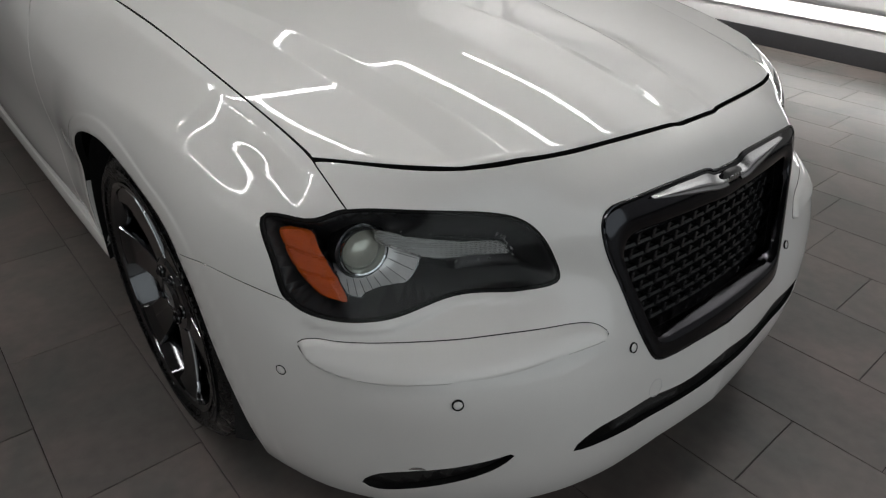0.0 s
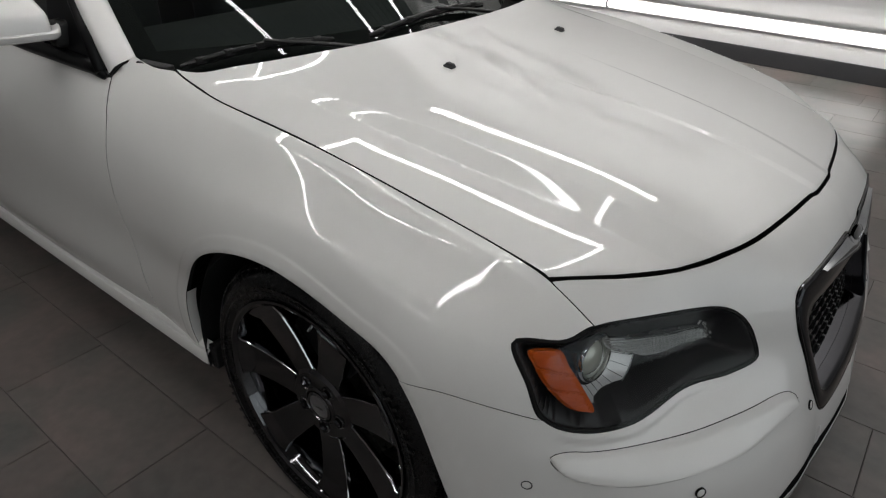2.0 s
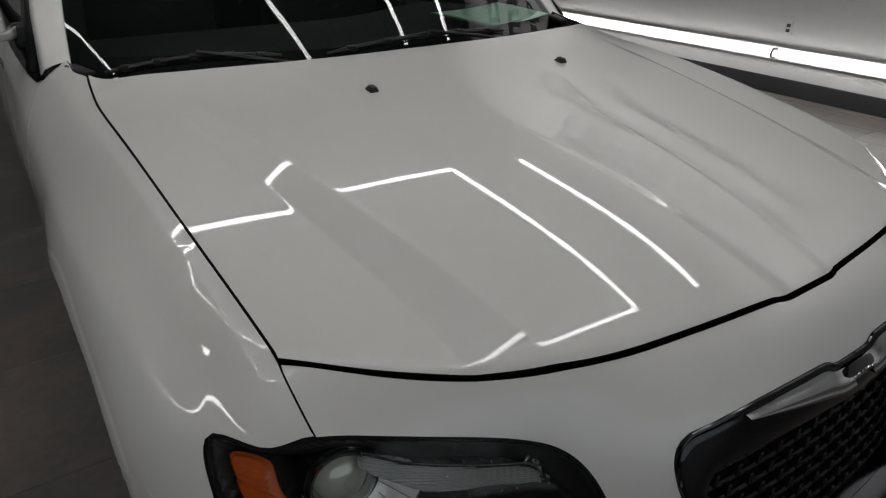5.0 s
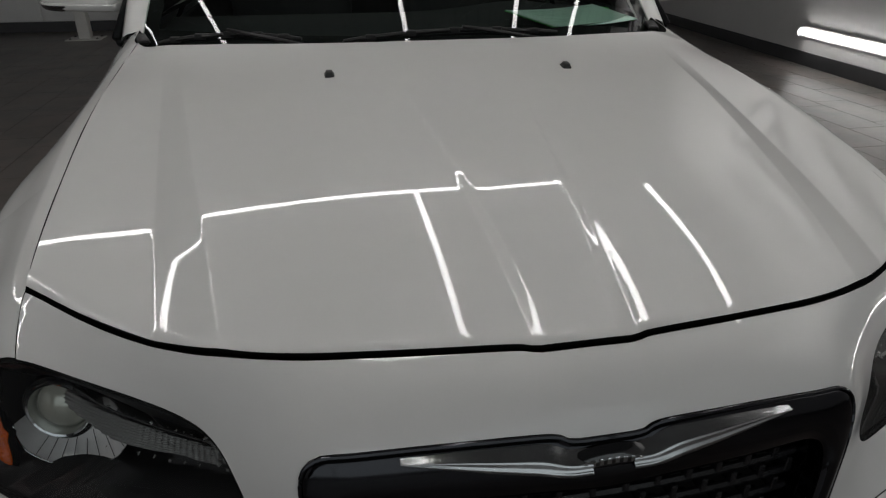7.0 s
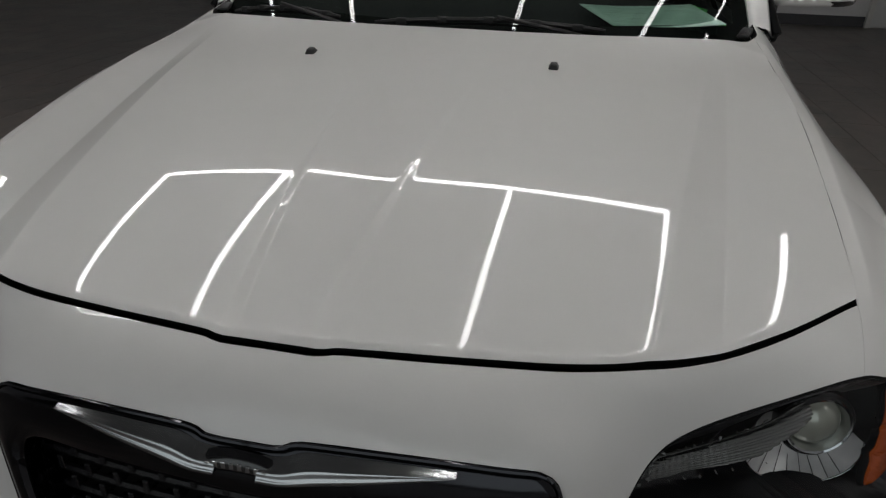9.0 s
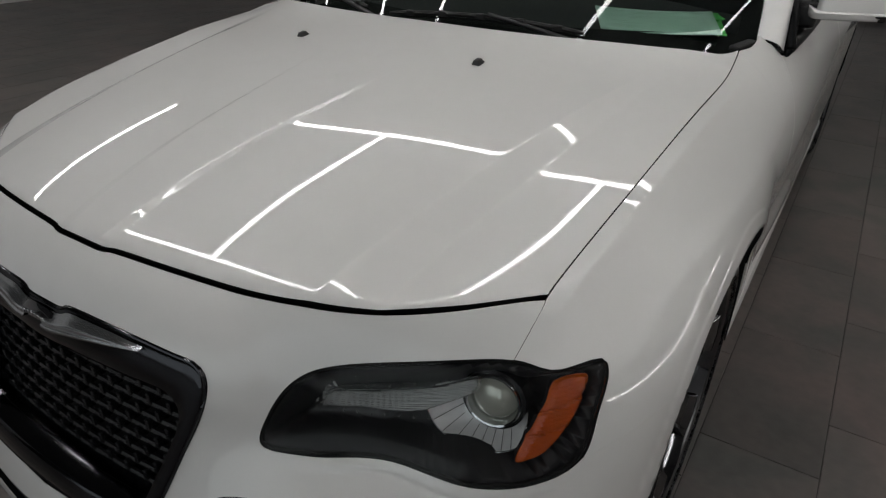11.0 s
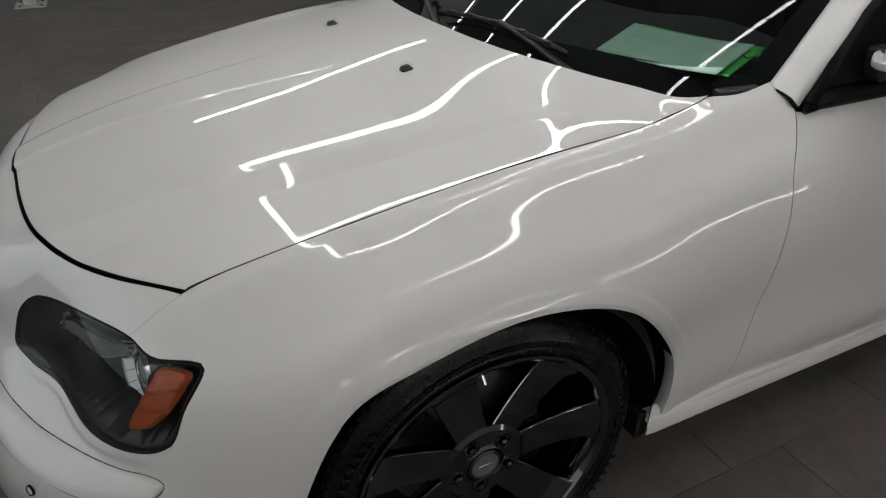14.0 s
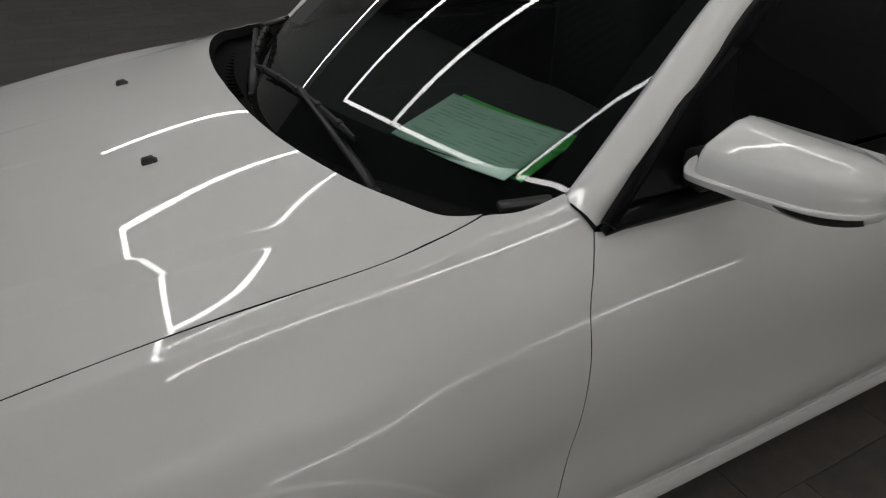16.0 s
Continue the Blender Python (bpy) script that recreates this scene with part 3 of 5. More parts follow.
# ---- control nets of the two body surfaces: the hood's crowned sheet, and distances from the guide line of the shell ----
# hood height: rows by even powers of x, columns by powers of (y - 0.9) / 0.6
HOOD_POLY = np.array([(0.9557, 0.0938, 0.0078, 0.0286, -0.0311, -0.0105), (-0.0640, -0.0356, -0.1561, -0.0059, 0.2588, 0.1868),
                      (-0.1450, 0.3316, 0.0654, -0.2691, -0.3088, -0.0715), (0.4409, -0.4898, 0.2965, -0.2558, -0.5955, -0.1310),
                      (-0.3614, 0.2541, -0.2211, 0.7071, 0.2773, 0.4398)])
SHELL_U = [-0.3, 0.0, 0.2, 0.29, 0.34, 0.39, 0.46, 0.56, 0.68, 0.82, 0.97, 1.15, 1.35, 1.6, 2.0, 3.0, 5.2]
SHELL_A = [-1.15, -0.75, -0.4, -0.1, 0.2, 0.5, 0.8, 1.0, 1.2, 1.35, 1.6]
SHELL_NET = []
SHELL_NET.append((0.0000, 0.0000, 0.0000, 0.0000, -0.0000, 0.0000, -0.0000, -0.0000, 0.0000, -0.0000, 0.0000, -0.0000, -0.0000))
SHELL_NET.append((0.6013, 0.5855, 0.4564, 0.2723, 0.2668, 0.2506, 0.2295, 0.2400, 0.2591, 0.2706, 0.2372, 0.2488, 0.2385))
SHELL_NET.append((0.6332, 0.5692, 0.4577, 0.2748, 0.2324, 0.2196, 0.2445, 0.2620, 0.2616, 0.2506, 0.2525, 0.2474, 0.2477))
SHELL_NET.append((0.6077, 0.5563, 0.4172, 0.2750, 0.2444, 0.2406, 0.2451, 0.2521, 0.2492, 0.2491, 0.2445, 0.2445, 0.2426))
SHELL_NET.append((0.5860, 0.5378, 0.4008, 0.2541, 0.2335, 0.2301, 0.2398, 0.2408, 0.2443, 0.2423, 0.2442, 0.2449, 0.2466))
SHELL_NET.append((0.5724, 0.5199, 0.4065, 0.2678, 0.2118, 0.1978, 0.2217, 0.2326, 0.2297, 0.2350, 0.2439, 0.2493, 0.2527))
SHELL_NET.append((0.5599, 0.5100, 0.3986, 0.2856, 0.1788, 0.1551, 0.1724, 0.1910, 0.2164, 0.2362, 0.2496, 0.2521, 0.2580))
SHELL_NET.append((0.5434, 0.4890, 0.3730, 0.3116, 0.1974, 0.1356, 0.1489, 0.1576, 0.1931, 0.2244, 0.2439, 0.2538, 0.2614))
SHELL_NET.append((0.5240, 0.4677, 0.3516, 0.3231, 0.1988, 0.1757, 0.1790, 0.1796, 0.1943, 0.2145, 0.2412, 0.2492, 0.2593))
SHELL_NET.append((0.5109, 0.4478, 0.3564, 0.2790, 0.2645, 0.2417, 0.2522, 0.2596, 0.2503, 0.2555, 0.2574, 0.2600, 0.2624))
SHELL_NET.append((0.4767, 0.4267, 0.3232, 0.2714, 0.2443, 0.2494, 0.2547, 0.2515, 0.2570, 0.2685, 0.2738, 0.2792, 0.2814))
SHELL_NET.append((0.4835, 0.4339, 0.3348, 0.2406, 0.2265, 0.2370, 0.2600, 0.2945, 0.3055, 0.3037, 0.3084, 0.3086, 0.3112))
SHELL_NET.append((0.4404, 0.4051, 0.3481, 0.2544, 0.2307, 0.2569, 0.2819, 0.3008, 0.3215, 0.3320, 0.3454, 0.3523, 0.3579))
SHELL_NET.append((0.4596, 0.4168, 0.3293, 0.2439, 0.2337, 0.2526, 0.2762, 0.3098, 0.3305, 0.3506, 0.3745, 0.3832, 0.3933))
SHELL_NET.append((0.4069, 0.3675, 0.2788, 0.2271, 0.2130, 0.2322, 0.2586, 0.3019, 0.3576, 0.3797, 0.4008, 0.4087, 0.4181))
SHELL_NET.append((0.3898, 0.3661, 0.3317, 0.2625, 0.2403, 0.2409, 0.2782, 0.3367, 0.4006, 0.4621, 0.5288, 0.5558, 0.5842))
SHELL_NET.append((0.4203, 0.3791, 0.2947, 0.2370, 0.2293, 0.2510, 0.2725, 0.3087, 0.3604, 0.3926, 0.4229, 0.4342, 0.4474))
SHELL_NET.append((0.3283, 0.3242, 0.3237, 0.2692, 0.2427, 0.2418, 0.2815, 0.3411, 0.3988, 0.4476, 0.4991, 0.5205, 0.5426))
SHELL_NET.append((0.4312, 0.3875, 0.3040, 0.2416, 0.2324, 0.2484, 0.2711, 0.3145, 0.3832, 0.4406, 0.5002, 0.5231, 0.5486))
SHELL_NET = np.array(SHELL_NET)
GX, GY, GR, GZ = 0.28, 0.42, 0.42, 0.60
K = 0.3


def guide(u):
    """The guide line of the body shell: across the nose, round the corner, back along the side; with its outward direction."""
    u = np.asarray(u, float)
    arc = GR * math.pi / 2
    a = np.clip((u - GX) / GR, 0, math.pi / 2)
    x = np.where(u < GX, u, GX + GR * np.sin(a))
    y = GY + GR * (1 - np.cos(a)) + np.maximum(u - GX - arc, 0)
    return x, y, np.sin(a), -np.cos(a)


def shell_param(p):
    p = np.atleast_2d(np.asarray(p, float))
    x, y, z = p.T
    arc, cx, cy = GR * math.pi / 2, GX, GY + GR
    a = np.arctan2(x - cx, cy - y)
    u = np.where((x <= GX) & (y < cy), x, np.where(y >= cy, GX + arc + y - cy, GX + GR * np.clip(a, 0, math.pi / 2)))
    gx, gy, nx, ny = guide(u)
    d = (x - gx) * nx + (y - gy) * ny
    return np.stack([u, K * np.arctan2(z - GZ, d)], -1)


ARCH_KNOTS = [(.915, 1.478, .262), (.92, 1.500, .40), (.930, 1.468, .53), (.948, 1.315, .690), (.947, 1.105, .747),
               (.938, .89, .707), (.936, .749, .638), (.919, .640, .383), (.895, .612, .20)]
ARCH = spline(ARCH_KNOTS, 90)
ARCH_Q = shell_param(spline(ARCH_KNOTS, 300))
SHOULDER, CREASE = 0.15, 0.026
SHOULDER_Q = shell_param(spline([(.740, .571, .824), (.755, .80, .885), (.768, 1.05, .932), (.777, 1.30, .965), (.779, 1.45, .984), (.772, 1.56, 1.003), (.768, 1.598, 1.016), (.786, 1.742, 1.020)], 140))
LAMP_LOW_Q = shell_param(spline([(.434, .269, .616), (.501, .301, .609), (.615, .345, .619), (.723, .391, .598), (.815, .44, .600)], 40))


def shell(q, depth=0.0, features=True):
    """The body shell over its two parameters: along the guide line, and the angle round it (times K)."""
    q = np.atleast_2d(q)
    u, a = q[:, 0], q[:, 1] / K
    r = ((basis(SHELL_U, np.abs(u)) @ SHELL_NET) * basis(SHELL_A, a)).sum(1)
    if features:
        r = r + shell_features(q)
    r = r - depth
    x, y, nx, ny = guide(np.abs(u))
    c = np.cos(a) * r
    return np.stack([(x + nx * c) * np.where(u < 0, -1, 1), y + ny * c, GZ + np.sin(a) * r], -1)


def beside(line, d):
    """A line of the shell's parameters moved sideways by d."""
    t = np.gradient(line, axis=0)
    return line + d * np.stack([-t[:, 1], t[:, 0]], -1) / np.linalg.norm(t, axis=1, keepdims=True)


def shell_features(q):
    """Pressed lines: the lip round the wheel arch, the shoulder crease beside the hood, the hollow under the lamp."""
    d = dist_to(ARCH_Q, q, False)
    lip = 0.006 * (1 - ramp(d, 0.050, 0.20)) + 0.0020 * (1 - soft(d, 0.036, 0.042, 0.0030)) - 0.003 * (1 - ramp(d, 0.0, 0.010))
    s = dist_to(SHOULDER_Q, q, False)
    fold = SHOULDER * (CREASE + 0.003 - np.sqrt((s - CREASE) ** 2 + 0.003 ** 2)) * (1 - ramp(s, 0.06, 0.17))
    lip = lip + fold * ramp(q[:, 0], 0.64, 0.82) * (1 - ramp(q[:, 0], 1.55, 1.95))
    low = dist_to(LAMP_LOW_Q, q, False)
    under = np.where(q[:, 1] < np.interp(q[:, 0], LAMP_LOW_Q[:, 0], LAMP_LOW_Q[:, 1]) + 0.002, 1.0, 0.0) * ramp(q[:, 0], .40, .47) * (1 - ramp(q[:, 0], .70, .78))
    return lip - 0.004 * under * ramp(low, 0.014, 0.030) * (1 - ramp(low, 0.035, 0.085))


def soft(t, a, b, r, r2=None):
    """0 before a, 1 after b, straight between, its corners rounded by r (and r2)."""
    return (np.sqrt((t - a) ** 2 + r * r) - np.sqrt((t - b) ** 2 + (r2 or r) ** 2)) / (2 * (b - a)) + 0.5


HOOD_NOSE = np.vstack([spline([(0, .297, .831), (.055, .298, .831), (.085, .305, .829)], 14)[:-1],
                       spline([(.085, .305, .829), (.231, .320, .826), (.36, .341, .824), (.455, .371, .823), (.54, .418, .822), (.64, .487, .823), (.740, .571, .824)], 60)])


def hood_z(q):
    """The hood over x and y: a crowned sheet with a raised middle, two side ridges and a low spine."""
    q = np.atleast_2d(q)
    x, y = np.abs(q[:, 0]), q[:, 1]
    t = (y - 0.9) / 0.6
    z = sum(HOOD_POLY[i, j] * x ** (2 * i) * t ** j for i in range(5) for j in range(6))
    z = z - 0.020 * np.clip((y - 1.485) / 0.10, 0, 2) ** 1.4
    z = z - 0.004 * np.clip(1 - (y - np.interp(x, HOOD_NOSE[:, 0], HOOD_NOSE[:, 1])) / 0.018, 0, 1.2) ** 2
    inner, outer = 0.3854 + 0.1787 * y, 0.4889 + 0.1289 * y
    z = z - (0.0179 - 0.0037 * t - 0.0082 * t * t) * (1 - ramp(y, 1.0, 1.45)) * (soft(x, inner, outer, 0.0025, 0.003) - 0.5)
    z = z + 0.0013 * (1 - np.exp(-np.clip(x - outer, 0, 1) / 0.05)) * (1 - ramp(y, 1.0, 1.45))
    inner = 0.010 + 0.11 * y
    outer = np.maximum(0.048 + 0.068 * y, inner + 0.006)
    z = z + (1 - ramp(y, 0.6, 1.1)) * (0.0030 * (1 - soft(x, inner, outer, 0.002)) + 0.13 * (np.minimum(x, inner) ** 2 - inner ** 2))
    return np.stack([q[:, 0], y, z], -1)


# ---- the car ----
car = thing("car", "white four-door sedan with black chrome wheels parked on grey tiles", "car", (0, 0, 0))

HOOD_FRONT = HOOD_NOSE.copy()
HOOD_SIDE = spline([(.740, .571, .824), (.755, .80, .885), (.768, 1.05, .932), (.777, 1.30, .965), (.779, 1.45, .984), (.772, 1.56, 1.003), (.768, 1.598, 1.016)], 70)
for edge in (HOOD_FRONT, HOOD_SIDE):
    edge[:, 2] = hood_z(edge[:, :2])[:, 2] - 0.001
HOOD_REAR = spline([(0, 1.372, 1.034), (.2, 1.378, 1.033), (.405, 1.404, 1.030), (.591, 1.455, 1.027), (.72, 1.53, 1.022), (.768, 1.598, 1.017)], 60)
CORNER = spline([(.768, 1.598, 1.017), (.788, 1.66, 1.022), (.786, 1.742, 1.020)], 14)
PILLAR_FOOT = np.array([(.786, 1.742, 1.020), (.852, 1.762, .993)])
SEAM_TOP = spline([(.740, .571, .824), (.739, .524, .798), (.735, .483, .769)], 16)
SEAM_SIDE = spline([(.848, .503, .626), (.895, .575, .643), (.925, .66, .650), (.936, .749, .638)], 24)
LAMP = spline([(.849, .571, .763), (.806, .500, .773), (.735, .483, .769), (.653, .437, .763), (.52, .366, .741), (.467, .322, .722), (.437, .286, .665),
               (.434, .269, .616), (.501, .301, .609), (.615, .345, .619), (.723, .391, .598), (.815, .44, .600), (.846, .503, .626), (.851, .535, .689)], 14 * 8, True)
DOOR_CUT = spline([(.852, 1.762, .993), (.885, 1.742, .945), (.913, 1.722, .878), (.932, 1.722, .78), (.930, 1.716, .60), (.918, 1.702, .42), (.915, 1.694, .335)], 60)

E_ = 0.012


def q_of(*curves):
    """Curves of the shell, joined into one outline of its parameters."""
    out = []
    for c in curves:
        p = even(shell_param(c), E_)
        out.append(p if not out else (p[1:] if np.linalg.norm(out[-1][-1] - p[0]) < 0.004 else p))
    out = np.vstack(out)
    if np.linalg.norm(out[0] - out[-1]) < 0.002:
        out = out[:-1]
    return out


def centre_line(a0, a1):
    n = max(2, int(abs(a1 - a0) / E_) + 1)
    return np.stack([np.zeros(n), np.linspace(a0, a1, n)], -1)


hood_half = np.vstack([even(HOOD_FRONT[:, :2] + [0, .0045], .012), even(HOOD_SIDE[:, :2] - [.0008, 0], .012)[1:], even(HOOD_REAR[::-1, :2] - [0, .004], .012)[1:],
                       np.stack([np.zeros(60), np.linspace(1.355, .32, 60)], -1)[1:-1]])
hood_half[np.abs(hood_half[:, 0]) < 0.003, 0] = 0.0
hood_y = np.arange(0.28, 1.46, 0.005)
creases = [(np.stack([a + b * hood_y, hood_y], -1)[:n], (0, .0013, .0028, .0048, .0075)) for a, b, n in ((.3854, .1787, 236), (.4889, .1289, 236), (.010, .11, 64), (.048, .068, 64))]
skin("hood", hood_half, [], hood_z, 0.0065, PAINT, car, 0.030, "pearl white hood with raised creases", mirror=True, weld=0.001, lines=creases)
# black sheet added below the hood to darken the gaps like shade
skin("hood_gap_shade", hood_half + np.where(hood_half[:, :1] > 0.01, 0.004, 0.0) * [1, -1], [], lambda q: hood_z(q) - [0, 0, 0.034], 0.05, UNDER, car, 0.0005, "black sheet under the hood, standing in for the shade in its gaps", mirror=True, weld=0.001)

# grille opening, lower intake and fog lamp openings, as outlines in x and z or in the shell's parameters
GRILLE = spline([(0, .747), (.045, .748), (.075, .757), (.20, .757), (.30, .752), (.345, .748), (.366, .725), (.364, .68), (.335, .60), (.300, .51), (.268, .44), (.245, .415), (.20, .408), (.10, .406), (0, .406)], 80)


def grille_y(x, z):
    return 0.128 + 0.27 * (z - 0.41) + 0.22 * x * x


GRILLE3 = np.stack([GRILLE[:, 0], grille_y(GRILLE[:, 0], GRILLE[:, 1]), GRILLE[:, 1]], -1)
INTAKE = spline([(0.0, -.690), (.16, -.735), (.31, -.722), (.366, -.730), (.394, -.800), (.340, -.805), (.255, -.815), (.11, -.800), (0.0, -.770)], 60)
INTAKE = even(INTAKE * [1, K], E_)
FOG = even(spline([(.643, -1.005), (.623, -.930), (.586, -.886), (.534, -.843), (.496, -.802), (.463, -.764), (.482, -.845), (.520, -.917), (.572, -.988), (.622, -1.038)], 60, True) * [1, K], E_, True)
LIP = even(np.array([(.795, -1.095), (.74, -1.13), (.62, -1.13), (.45, -1.08), (.34, -1.01), (.20, -.95), (0.0, -.92)]) * [1, K], E_)

gq = even(shell_param(GRILLE3), E_)
gq[0, 0] = gq[-1, 0] = 0.0
gtop, gbot = gq[0, 1], gq[-1, 1]
top_q = q_of(HOOD_FRONT - [0, .003, .002])
outline = np.vstack([top_q, q_of(SEAM_TOP)[1:], q_of(LAMP[2 * 8:12 * 8 + 1])[1:], q_of(SEAM_SIDE)[1:], q_of(ARCH[68:])[:-2], LIP,
                     centre_line(LIP[-1, 1], INTAKE[-1, 1])[1:-1], INTAKE[::-1], centre_line(INTAKE[0, 1], gbot)[1:-1], gq[::-1], centre_line(gtop, top_q[0, 1])[1:-1]])
outline[np.abs(outline[:, 0]) < 0.003, 0] = 0.0
BUMPER = outline
skin("bumper_cover", BUMPER, [FOG], shell, 0.009, PAINT, car, 0.016, "white front bumper cover", mirror=True, weld=0.001)

belt = np.array([(.852, 1.762, .985), (.868, 2.2, .998), (.868, 2.92, 1.010)])
foot = np.array([(.915, 1.694, .335), (.914, 1.497, .330)])
fender_q = shrink(np.vstack([q_of(HOOD_SIDE + [.0008, 0, 0], CORNER, PILLAR_FOOT, DOOR_CUT, foot), q_of(ARCH[5:67])[1:], q_of(SEAM_SIDE[::-1]),
                             q_of(np.vstack([LAMP[12 * 8:], LAMP[:2 * 8 + 1]]))[1:], q_of(SEAM_TOP[::-1])[1:-1]]), 0.0025)
# the gap beside the hood is tighter on one side of the car
fender_tight_q = shrink(fender_q, -0.0018)
door_q = shrink(np.vstack([q_of(DOOR_CUT[::-1]), q_of(belt)[1:], q_of(np.array([(.868, 2.92, 1.010), (.94, 2.92, .75), (.93, 2.92, .5), (.908, 2.92, .335)]))[1:],
                           q_of(np.array([(.908, 2.92, .335), (.915, 1.694, .335)]))[1:-1]]), 0.0018)
REAR_ARCH = np.array([(.92, 4.10 + .395 * math.cos(t), .330 + .40 * math.sin(t)) for t in np.linspace(-.08, math.pi + .08, 40)])
back_q = shrink(q_of(np.array([(.868, 2.92, 1.010), (.868, 3.9, 1.02), (.868, 4.75, 1.03)]), np.array([(.868, 4.75, 1.03), (.93, 4.75, .75), (.92, 4.75, .5), (.908, 4.75, .335)]),
                     np.array([(.908, 4.75, .335), (.908, 4.49, .335)]), REAR_ARCH, np.array([(.908, 3.71, .335), (.908, 2.92, .335)]), np.array([(.908, 2.92, .335), (.93, 2.92, .5), (.94, 2.92, .75), (.868, 2.92, 1.010)])), 0.0018)
pressed = [(beside(ARCH_Q, -0.039)[::2], (0, .0018, .0036, .0058, .0082)), (beside(SHOULDER_Q[:120], -CREASE), (0, .0015, .0032, .0055, .0082))]
for flip in (False, True):
    skin("fender", fender_q if flip else fender_tight_q, [], shell, 0.006, PAINT, car, 0.02, "white front fender", flip=flip, lines=pressed)
    skin("front_door", door_q, [], shell, 0.025, PAINT, car, 0.02, "white front door", flip=flip)
    skin("rear_side_panel", back_q, [], shell, 0.06, PAINT, car, 0.02, "white rear side of the body", flip=flip)

# ---- front of the car: lamps, grille, pads, sensors ----
def frame_at(u, a, depth=0.0, flip=False):
    """A place on (or under) the shell with axes: along, up and outwards."""
    q = np.array([[u, a * K]])
    e = 1e-3
    p = shell(q, depth, False)[0]
    n = np.cross((shell(q + [e, 0], depth, False) - shell(q - [e, 0], depth, False))[0], (shell(q + [0, e], depth, False) - shell(q - [0, e], depth, False))[0])
    p, n = Vector(p), Vector(n).normalized()
    along = Vector((0, 0, 1)).cross(n).normalized()
    up = n.cross(along)
    m = Matrix((along, up, n)).transposed().to_4x4()
    m.translation = p
    if flip:
        m = Matrix.Diagonal((-1, 1, 1, 1)) @ m
    return m


def disc_ring(profile, seg, m):
    """A turned piece whose axis is the local z of the pose m."""
    bm = lathe(profile, seg, "z")
    bm.transform(m)
    return bm


LAMP_Q = even(shell_param(LAMP), 0.008, True)
AMBER_Q = spline(np.array([(.737, .612), (.702, .632), (.688, .50), (.674, .36), (.655, .115), (.668, .110), (.688, .165), (.714, .34), (.730, .50)]) * [1, K], 60, True)
BLOCK_Q = even(spline(np.array([(.633, .775), (.601, .757), (.58, .743), (.532, .735), (.487, .715), (.455, .685), (.441, .575), (.443, .44), (.49, .462), (.526, .455), (.565, .465), (.597, .55), (.631, .65)]) * [1, K], 130, True), 0.003, True)


